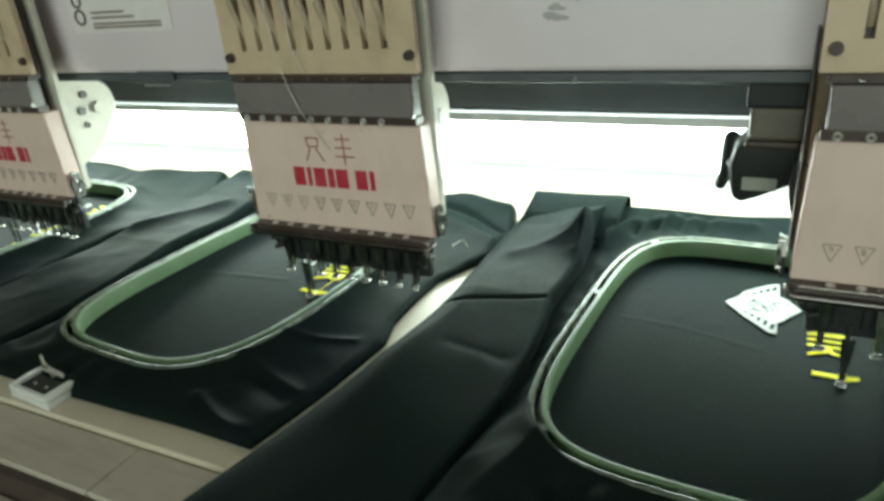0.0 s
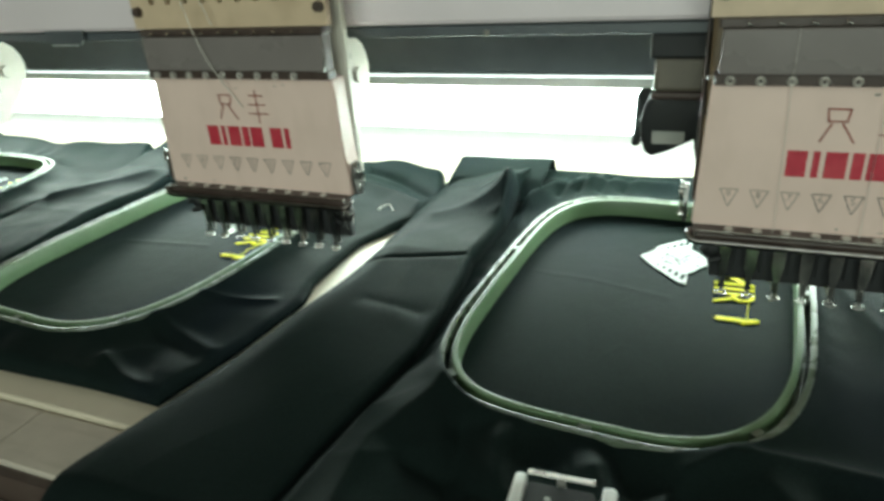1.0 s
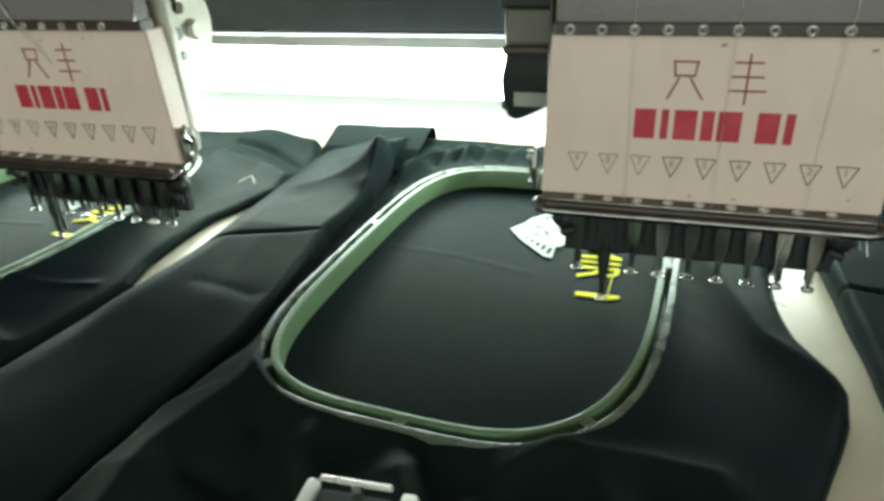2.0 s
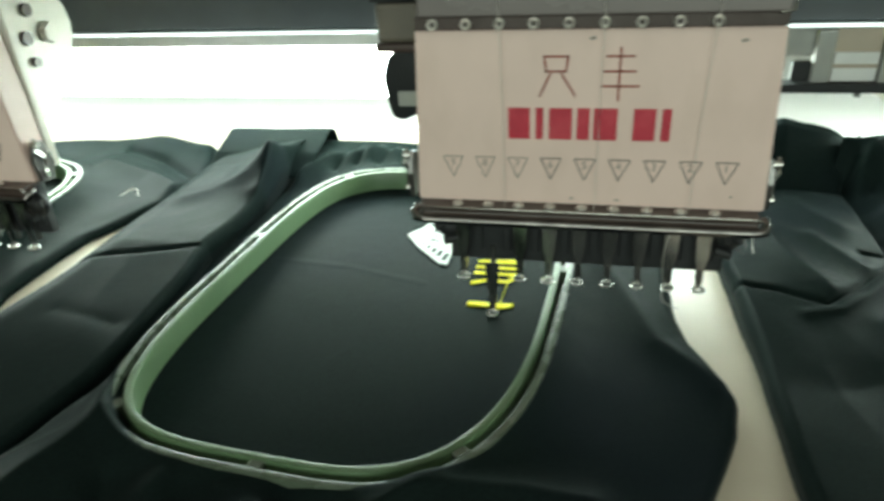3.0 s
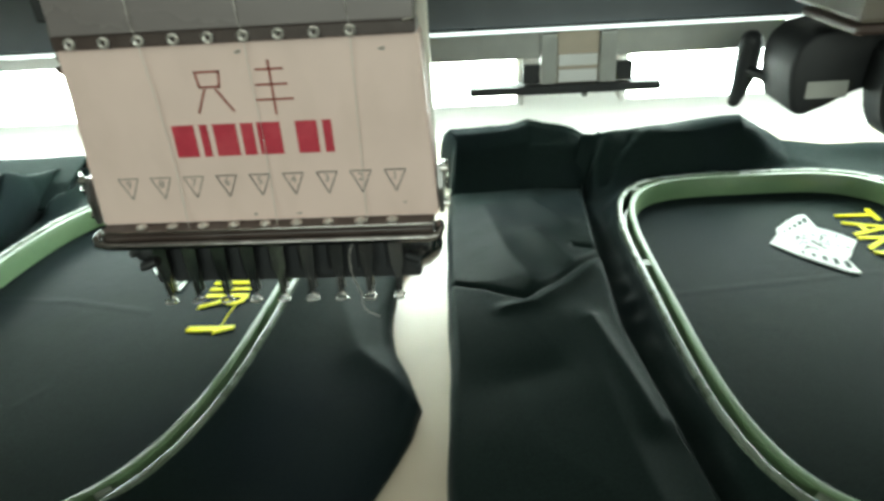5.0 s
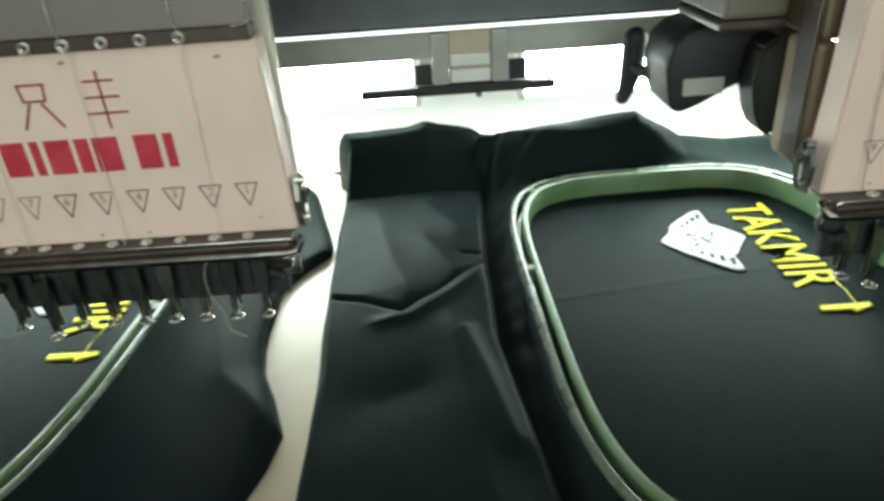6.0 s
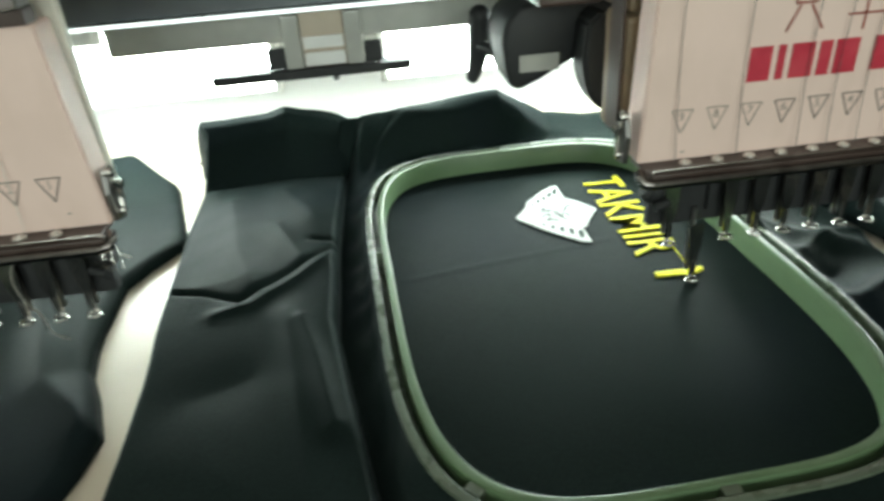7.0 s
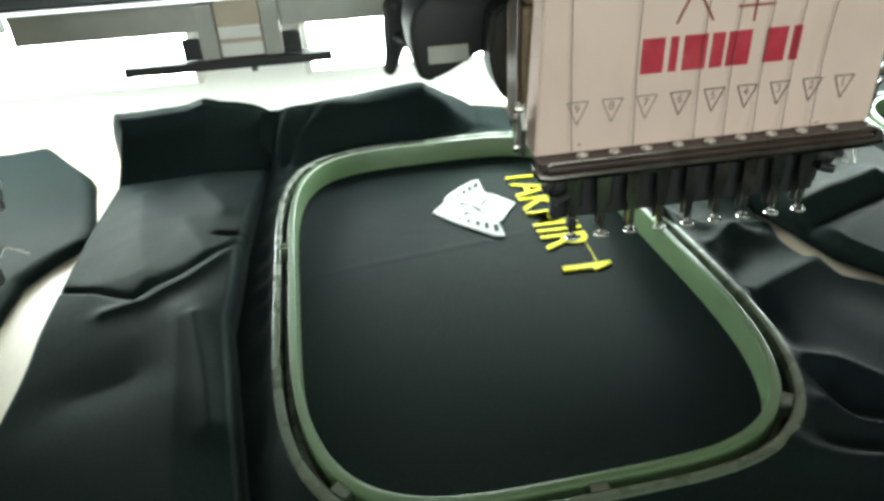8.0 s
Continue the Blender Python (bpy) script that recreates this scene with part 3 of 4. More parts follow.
        part("lever_axle", rod(bmn(), (-0.149, 0.155, 0.110), (-0.138, 0.130, 0.108), 0.004), BLACK, u)
        part("motor_mount", box(bmn(), -0.1315, -0.0960, 0.048, 0.15, 0.1572, 0.1810, 0.003), MOUNT, u, "oil-stained grey-brown mounting block")
        part("mount_bracket", box(bmn(), -0.1345, -0.0960, 0.046, 0.15, 0.1812, 0.1985, 0.002), BLACK, u, "black mounting bracket")
        part("motor_flange", box(bmn(), -0.0955, -0.0450, 0.1095, 0.16, 0.118, 0.1960, 0.004), BLACK, u)
    else:
        ol = [(0.03, 0.2), (0.085, 0.2)] + [(0.085 + 0.027 * math.cos(a), 0.168 + 0.029 * math.sin(a)) for a in (1.2, 0.8, 0.4, 0.0, -0.4, -0.8)] + [(0.092, 0.132), (0.07, 0.112), (0.03, 0.10)]
        bm = slab(bmn(), ol, 0.0585, 0.0625, lambda a, b, c: (c, a, b))
        part("side_cheek_plate", bm, SIDE, root, "cream side plate with bolts")
        part("hex_bolt", rod(bmn(), (0.0627, 0.085, 0.165), (0.068, 0.085, 0.165), 0.0075, n=6), SIDE, root, "painted hexagon bolt")
        for y, z, r in ((0.071, 0.183, 0.0045), (0.064, 0.165, 0.005), (0.066, 0.148, 0.0035)):
            part("bolt", rod(bmn(), (0.0627, y, z), (0.0655, y, z), r, n=12), STRIP, root)
    return h


for x0 in HEADS:
    embroidery_unit(x0, x0 > -0.2)


# ---- hoops ----
HOOP_A, HOOP_B = 0.1198, 0.1813
# each hoop's centre beside its needles (x, y), the turn with which it was clamped and how square its left and right corners are
HOOPS = {-0.904: (-0.125, 0.0215, -4.5, 4.0, 3.2), -0.452: (-0.125, 0.0215, -4.5, 4.0, 3.2), 0.0: (-0.1254, 0.0216, -3.5, 4.08, 3.29), 0.452: (-0.1177, 0.0215, 2.0, 4.3, 3.9), 0.904: (-0.120, 0.0215, 0.0, 3.8, 3.6)}


def hoop_point(a, off, power):
    c, s = math.cos(a), math.sin(a)
    n = power[0] + (power[1] - power[0]) * (0.5 + 0.5 * math.tanh(3 * c))
    x = (HOOP_A + off) * math.copysign(abs(c) ** (2 / n), c)
    y = (HOOP_B + off) * math.copysign(abs(s) ** (2 / n), s)
    return Vector((x, y))


def hoop_ring(o0, o1, z0, z1, power, n=160):
    bm = bmn()
    t = 0.0009
    prof = [(o0, z0), (o0, z1 - t), (o0 + 0.3 * t, z1 - 0.3 * t), (o0 + t, z1), (o1 - t, z1), (o1 - 0.3 * t, z1 - 0.3 * t), (o1, z1 - t), (o1, z0)]
    rings = []
    for i in range(n):
        a = i * math.tau / n
        a -= 0.11 * math.sin(4 * a)
        rings.append([bm.verts.new((*hoop_point(a, o, power), z)) for o, z in prof])
    k = len(prof)
    for i in range(n):
        A, B = rings[i], rings[(i + 1) % n]
        for j in range(k):
            bm.faces.new((A[j], A[(j + 1) % k], B[(j + 1) % k], B[j]))
    bmesh.ops.recalc_face_normals(bm, faces=bm.faces)
    return bm


def embroidery_hoop(x0, dx, y, turn, *power):
    h = empty("embroidery_hoop", pose(x0 + dx, y, 0.0042, 0, 0, turn), "green plastic embroidery hoop clamping black cloth on the table", "embroidery hoop", "embroidery hoops")
    part("inner_ring", hoop_ring(-0.0122, -0.0081, 0.0, 0.0165, power), HOOP_IN, h, "green inner ring", True)
    part("channel_floor", hoop_ring(-0.0080, -0.0040, 0.0, 0.0060, power), HOOP_OUT, h)
    part("outer_ring", hoop_ring(-0.0039, 0.0, 0.0, 0.0160, power), HOOP_OUT, h, "grey-green outer ring", True)
    for a in (178, 230, 270, 311, 2, 50, 90, 130):
        r = radians(a)
        c = hoop_point(r, -0.0061, power)
        d = (hoop_point(r + 0.02, 0, power) - hoop_point(r - 0.02, 0, power)).normalized()
        n = Vector((d.y, -d.x))
        ol = [c + d * u * 0.0036 + n * v * 0.0021 for u, v in ((-1, -1), (1, -1), (1, 1), (-1, 1))]
        part("bridge", slab(bmn(), [tuple(v) for v in ol], 0.0061, 0.0159), HOOP_OUT, h)
    return h


for x0 in HOOPS:
    embroidery_hoop(x0, *HOOPS[x0])


# ---- garments ----
LONG, AHEAD = 1.074, 0.008      # the cloth patterns below are drawn short: their length along y and their shift on the table


def waves(x, y, seed, freq, count=5):
    """Smooth wandering relief between about -1 and 1."""
    rng = np.random.RandomState(seed)
    out = np.zeros_like(x)
    for i in range(count):
        a, ph, k = rng.uniform(0, math.tau), rng.uniform(0, math.tau), freq * rng.uniform(0.6, 1.6)
        w = 0.8 * np.sin(k * 0.6 * (x * math.sin(a) - y * math.cos(a)) + ph * 2)
        out += np.sin(k * (x * math.cos(a) + y * math.sin(a)) + ph + w)
    return out / count


def step(a, b, v):
    t = np.clip((v - a) / (b - a), 0, 1)
    return t * t * (3 - 2 * t)


def crease(X, Y, pts, width):
    """1 on a polyline, falling off to 0 over the width."""
    best = np.full_like(X, 9.0)
    for (ax, ay), (bx, by) in zip(pts, pts[1:]):
        dx, dy = bx - ax, by - ay
        t = np.clip(((X - ax) * dx + (Y - ay) * dy) / (dx * dx + dy * dy), 0, 1)
        best = np.minimum(best, np.hypot(X - ax - t * dx, Y - ay - t * dy))
    return np.exp(-(np.sqrt(best ** 2 + 0.0009 ** 2) / width) ** 1.3)


def sheet(name, X, Y, Z, parent, label):
    NV, NU = X.shape
    me = bpy.data.meshes.new(name)
    co = np.stack([X, AHEAD + LONG * Y, Z], -1).reshape(-1, 3)
    idx = np.arange(NU * NV).reshape(NV, NU)
    fa = np.stack([idx[:-1, :-1], idx[:-1, 1:], idx[1:, 1:], idx[1:, :-1]], -1).reshape(-1, 4)
    me.from_pydata(co.tolist(), [], fa.tolist())
    me.polygons.foreach_set("use_smooth", [True] * len(me.polygons))
    me.materials.append(CLOTH)
    ob = new(name, me)
    ob.parent = parent
    so = ob.modifiers.new("thickness", "SOLIDIFY")
    so.thickness, so.offset = 0.0010, -1
    return tagged(ob, label)


def table_of(Y, rows):
    return np.interp(Y, [p[0] for p in rows], [p[1] for p in rows])


def rounded(d, r):
    """0 at an edge, 1 beyond r from it, with a round shoulder."""
    t = np.clip(d / r, 0, 1)
    return np.sqrt(1 - (1 - t) ** 2)


def add_folds(Z, X, Y, rows):
    for pts, wd, amp in rows:
        Z = Z + amp * crease(X, Y, pts, wd)
    return Z


def garment(x0, left, valley, right, y_front, y_back, seed, profile, folds, label, ridge=0.03, collar=False):
    """A black garment spread on the table: a body pressed flat inside the hoop and puckered round it, and a doubled
    side panel that lies over the body's left edge. profile: the side panel's height along y."""
    g = empty("garment", pose(x0, 0, 0), label, "garment", "garments in the hoops")
    hx, hy, turn = HOOPS[x0][0], HOOPS[x0][1], radians(HOOPS[x0][2])
    hump = lambda X: folds.get("wavy", 0.012) * waves(X, X * 0, seed + 3, 30) + folds.get("hump", 0.0) * np.exp(-((X - folds.get("hump_x", -0.297)) / 0.02) ** 2)
    # side panel
    S, T = np.meshgrid(np.linspace(0, 1, 110), np.linspace(0, 1, 340))
    Xa = -0.37 + 0.1 * S
    yf, yb = folds.get("front", y_front) + 0.004 * waves(Xa, Xa * 0, seed + 4, 30), y_back + hump(Xa)
    Y = yf + (yb - yf) * T
    L, V = table_of(Y, left), table_of(Y, valley)
    L = L + 0.0012 * waves(Y, Y * 0, seed + 12, 70)
    X = L + (V - L) * S
    Z = table_of(Y - folds.get("skew", 0.0) * (X + 0.356), profile) + 0.0011 * waves(X, Y, seed + 1, 34) + 0.0003 * waves(X, Y, seed + 2, 150) + 0.0016 * (0.4 - np.abs(waves(X, 0.55 * Y, seed + 15, 58))) * step(0.17, 0.05, Y)
    Z = add_folds(Z, X, Y, folds.get("panel", []))
    Z = np.maximum(Z, 0.0075)
    edge = rounded(X - L, folds.get("shoulder", 0.006)) * (1 - (1 - rounded(V - X, 0.005)) * step(0.205, 0.18, Y)) * rounded(Y - yf, 0.008) * rounded(yb - Y, 0.012)
    droop = 0.033 * step(-0.252, -0.30, Y)      # hangs over the front board
    sheet("side_panel", X, Y, 0.0045 + (Z - 0.0045) * edge - droop, g, "doubled black side panel with pressed creases")
    # body
    S, T = np.meshgrid(np.linspace(0, 1, 190), np.linspace(0, 1, 240))
    Xa = -0.27 + 0.33 * S
    yf, yb = y_front + 0.004 * waves(Xa, Xa * 0, seed + 4, 30), y_back - 0.004 + hump(Xa)
    Y = yf + (yb - yf) * T
    V, R = table_of(Y, valley) - 0.012, table_of(Y, right) + 0.0012 * waves(Y, Y * 0, seed + 13, 70)
    X = V + (R - V) * S
    Yt = AHEAD + LONG * Y
    du = (X - hx) * math.cos(turn) + (Yt - hy) * math.sin(turn)
    dv = (Yt - hy) * math.cos(turn) - (X - hx) * math.sin(turn)
    nl, nr = HOOPS[x0][3:]
    n = nl + (nr - nl) * (0.5 + 0.5 * np.tanh(3 * du / HOOP_A))
    f = (np.abs(du / HOOP_A) ** n + np.abs(dv / HOOP_B) ** n) ** (1 / n)
    dist = (f - 1) * 0.14
    ang = np.arctan2(dv, du)
    flat = 0.0030 + 0.0004 * waves(X, Y, seed, 30) * step(0.0, -0.05, dist)
    for pts, wd, amp in folds.get("inside", []):
        flat = flat + amp * crease(X, Y, pts, wd) * step(-0.012, -0.03, dist)
    leftside = step(-0.10, -0.125, du) * step(0.185, 0.15, Y) * step(-0.135, -0.09, Y)
    body = 0.0085 + 0.0028 * waves(X, Y, seed + 1, 30) + 0.0007 * waves(X, Y, seed + 2, 95)
    body = body + step(-0.13, -0.17, Y) * (0.003 * waves(X, Y, seed + 8, 75) + 0.004 * (1 - 2 * np.abs(waves(X, Y, seed + 10, 60))))
    back = step(0.17, 0.262, Y + 0.008 * waves(X, Y, seed + 5, 30))
    body = body + back * (ridge - 0.006 + 0.008 * waves(X, Y * 0.4, seed + 6, 48))
    near = np.exp(-np.maximum(dist, 0) / (0.015 - 0.0095 * leftside))
    body = np.maximum(body, 0.0040) * (1 - 0.45 * leftside)
    body = body * (1 - near) + near * (0.0188 - 0.0005 * leftside)
    body = body + (0.0014 - 0.0012 * step(0.0, 0.08, du)) * np.sin(ang * 31 + 4 * waves(X, Y, seed + 7, 40)) * np.exp(-np.maximum(dist, 0) / 0.02) * step(0.001, 0.008, dist)
    if "crest" in folds:
        cx, cy, cz = ([q[i] for q in folds["crest"]] for i in range(3))
        d = Y - np.interp(X, cx, cy) - 0.003 * waves(X, X * 0, seed + 21, 60)
        body = body + step(0.002, 0.014, dist) * np.interp(X, cx, cz) * (1 + 0.08 * waves(X, Y * 0.5, seed + 22, 70)) * np.exp(-(d / np.where(d < 0, 0.027, 0.014)) ** 2)
    body = add_folds(body, X, Y, folds.get("body", []))
    out = step(-0.0100, -0.0008, dist)
    Z = flat * (1 - out) + np.maximum(body, 0.0032) * out
    edge = rounded(R - X, 0.010) * rounded(Y - yf, 0.010) * rounded(yb - Y, 0.02)
    Z = 0.0018 + (Z - 0.0018) * edge
    under = step(0.024, 0.010, X - V) * step(0.205, 0.18, Y)
    Z = Z * (1 - under) + 0.0032 * under
    sheet("body_panel", X, Y, Z, g, "smooth black cloth stretched in the hoop")
    if "tail" in folds:
        # the loose lower layer that shows behind the side panel
        S, T = np.meshgrid(np.linspace(0, 1, 30), np.linspace(0, 1, 30))
        (ax, ay), (bx, by), (cx, cy), (dx, dy) = folds["tail"]
        X = (ax * (1 - S) + bx * S) * (1 - T) + (dx * (1 - S) + cx * S) * T
        Y = (ay * (1 - S) + by * S) * (1 - T) + (dy * (1 - S) + cy * S) * T
        sheet("under_layer", X, Y, 0.006 + 0.003 * waves(X, Y, seed + 31, 70) + 0.012 * np.sin(math.pi * T) * S, g, "loose lower layer of black cloth")
    if collar:
        # a stiff flap that stands up behind the side panel
        S, T = np.meshgrid(np.linspace(0, 1, 60), np.linspace(0, 1, 40))
        rows = [(0.0, 0.165, 0.012), (0.3, 0.188, 0.0275), (0.7, 0.217, 0.0395), (0.78, 0.222, 0.0400), (0.84, 0.227, 0.036), (1.0, 0.236, 0.008)]
        X = -0.356 + 0.006 * T + 0.104 * S
        Y = np.interp(T, [r[0] for r in rows], [r[1] for r in rows]) + 0.004 * S + 0.0015 * waves(X, Y[:40, :60] * 0, 71, 40)
        Z = np.interp(T, [r[0] for r in rows], [r[2] for r in rows]) + 0.0006 * waves(X, Y, 72, 60)
        sheet("collar_flap", X, Y, Z, g, "stiff folded black flap standing at the back")
    return g


RIGHT = [(-0.3, 0.045), (-0.2, 0.035), (-0.12, 0.066), (-0.085, 0.080), (-0.066, 0.084), (-0.04, 0.0735), (-0.021, 0.0645), (0.0, 0.060), (0.016, 0.058), (0.06, 0.058), (0.08, 0.068), (0.103, 0.085), (0.112, 0.085), (0.157, 0.073), (0.2, 0.060), (0.25, 0.012), (0.3, -0.04)]
RIGHT_A = [(-0.3, 0.02), (-0.2, 0.038), (-0.153, 0.0475), (-0.115, 0.0545), (-0.075, 0.0595), (-0.053, 0.0635), (-0.025, 0.0545), (0.02, 0.0535), (0.055, 0.057), (0.09, 0.072), (0.115, 0.088), (0.17, 0.087), (0.2, 0.083), (0.235, 0.070), (0.26, 0.058), (0.32, 0.04)]
RIGHT_C = [(-0.3, 0.06), (-0.2, 0.07), (-0.12, 0.095), (-0.085, 0.099), (-0.057, 0.098), (-0.050, 0.090), (-0.044, 0.075), (-0.028, 0.066), (-0.003, 0.065), (0.034, 0.072), (0.06, 0.076), (0.089, 0.078), (0.132, 0.082), (0.192, 0.066), (0.26, 0.05), (0.32, 0.03)]
LEFT_B = [(-0.36, -0.442), (-0.3, -0.430), (-0.24, -0.419), (-0.187, -0.405), (-0.152, -0.396), (-0.118, -0.390), (-0.075, -0.384), (-0.055, -0.379), (-0.02, -0.373), (0.037, -0.367), (0.086, -0.369), (0.12, -0.370), (0.2, -0.366), (0.3, -0.37)]
LEFT_C = [(-0.3, -0.345), (-0.118, -0.353), (-0.048, -0.355), (0.043, -0.361), (0.167, -0.366), (0.195, -0.363), (0.215, -0.374), (0.235, -0.374), (0.262, -0.358), (0.32, -0.355)]
LEFT_D = [(-0.3, -0.34), (-0.06, -0.346), (-0.042, -0.354), (-0.036, -0.359), (-0.022, -0.368), (0.003, -0.372), (0.029, -0.377), (0.06, -0.389), (0.1, -0.400), (0.3, -0.40)]
VALLEY_B = [(-0.35, -0.30), (-0.25, -0.286), (-0.2, -0.281), (-0.16, -0.275), (-0.1, -0.264), (-0.05, -0.264), (0.0, -0.267), (0.035, -0.272), (0.116, -0.268), (0.178, -0.272), (0.25, -0.262)]
VALLEY_C = [(-0.25, -0.222), (-0.125, -0.241), (-0.018, -0.258), (0.02, -0.2575), (0.063, -0.258), (0.16, -0.254), (0.185, -0.252), (0.21, -0.236), (0.3, -0.225)]
PROFILE_C = [(-0.25, 0.012), (-0.1, 0.0175), (0.0, 0.0205), (0.022, 0.0215), (0.165, 0.0145), (0.1675, 0.0130), (0.172, 0.0185), (0.19, 0.044), (0.199, 0.054), (0.207, 0.057), (0.216, 0.050), (0.24, 0.030)]
PROFILE_B = [(-0.25, 0.010), (-0.1, 0.014), (0.0, 0.019), (0.03, 0.021), (0.12, 0.018), (0.17, 0.020), (0.2, 0.027), (0.26, 0.031), (0.3, 0.03)]

garment(-0.904, LEFT_B, VALLEY_B, RIGHT_A, -0.19, 0.25, 41, PROFILE_B, {}, "black jacket piece clamped in a hoop, edge lying on the table")
garment(-0.452, LEFT_B, VALLEY_B, RIGHT_A, -0.188, 0.25, 11, PROFILE_B, {
    "panel": [([(-0.30, 0.15), (-0.36, 0.06)], 0.016, 0.006)],
    "body": [([(-0.042, -0.112), (-0.014, -0.119), (0.038, -0.134)], 0.0055, 0.0035), ([(-0.035, -0.124), (0.03, -0.146)], 0.008, -0.0018), ([(-0.041, -0.088), (-0.009, -0.075), (0.039, -0.061)], 0.004, 0.0025), ([(-0.03, -0.165), (0.02, -0.185)], 0.006, 0.004), ([(-0.02, 0.215), (0.03, 0.20), (0.075, 0.175)], 0.005, -0.006), ([(-0.02, 0.185), (0.04, 0.165), (0.08, 0.14)], 0.014, 0.007), ([(0.0, 0.24), (0.06, 0.22)], 0.010, 0.004)],
    "inside": [([(-0.2, 0.01), (-0.1, 0.02)], 0.002, 0.0006)]}, "black jacket piece clamped in a hoop, front edge on the boards", ridge=0.021)
garment(0.0, LEFT_B, VALLEY_B, RIGHT, -0.254, 0.255, 23, PROFILE_B, {"front": -0.345, "shoulder": 0.03,
    "panel": [([(-0.372, 0.003), (-0.336, 0.012), (-0.317, 0.016), (-0.275, 0.029)], 0.0016, -0.0036),
              ([(-0.277, 0.156), (-0.272, 0.164)], 0.030, 0.022), ([(-0.279, 0.156), (-0.272, 0.118)], 0.010, 0.006), ([(-0.277, 0.158), (-0.262, 0.20)], 0.014, 0.005), ([(-0.279, 0.150), (-0.335, 0.105)], 0.012, 0.003), ([(-0.28, -0.06), (-0.33, -0.05)], 0.006, -0.0012)],
    "body": [([(-0.262, 0.172), (-0.24, 0.20), (-0.205, 0.205)], 0.016, 0.011), ([(-0.232, 0.186), (-0.222, 0.215)], 0.004, -0.004), ([(-0.212, 0.192), (-0.203, 0.22)], 0.0035, -0.004), ([(-0.192, 0.195), (-0.182, 0.225)], 0.0035, -0.004), ([(-0.168, 0.200), (-0.160, 0.225)], 0.0035, -0.003), ([(-0.20, 0.210), (-0.12, 0.215)], 0.010, 0.006), ([(0.012, 0.055), (0.045, -0.03), (0.075, -0.06)], 0.012, 0.006), ([(-0.227, -0.196), (-0.206, -0.197), (-0.176, -0.203)], 0.008, -0.006), ([(-0.118, -0.160), (-0.105, -0.185)], 0.008, -0.005), ([(-0.090, -0.190), (-0.080, -0.166), (-0.060, -0.152)], 0.009, 0.007), ([(-0.049, -0.150), (-0.016, -0.142), (0.012, -0.142)], 0.008, 0.006), ([(-0.225, -0.13), (-0.25, -0.19), (-0.245, -0.25)], 0.022, 0.010), ([(-0.205, -0.165), (-0.195, -0.20), (-0.20, -0.25)], 0.007, -0.005), ([(-0.178, -0.168), (-0.172, -0.20)], 0.010, 0.006), ([(-0.125, -0.178), (-0.105, -0.21), (-0.06, -0.25)], 0.012, 0.008), ([(-0.085, -0.175), (-0.075, -0.21), (-0.02, -0.25)], 0.007, -0.005), ([(-0.04, -0.165), (0.0, -0.20)], 0.016, 0.007)],
    "inside": [([(-0.225, 0.045), (-0.165, 0.040), (-0.105, 0.026)], 0.0014, 0.0006), ([(-0.14, -0.06), (-0.13, -0.045)], 0.0012, 0.0006)]},
    "black jacket piece clamped in a hoop, bunched at the back", collar=True)
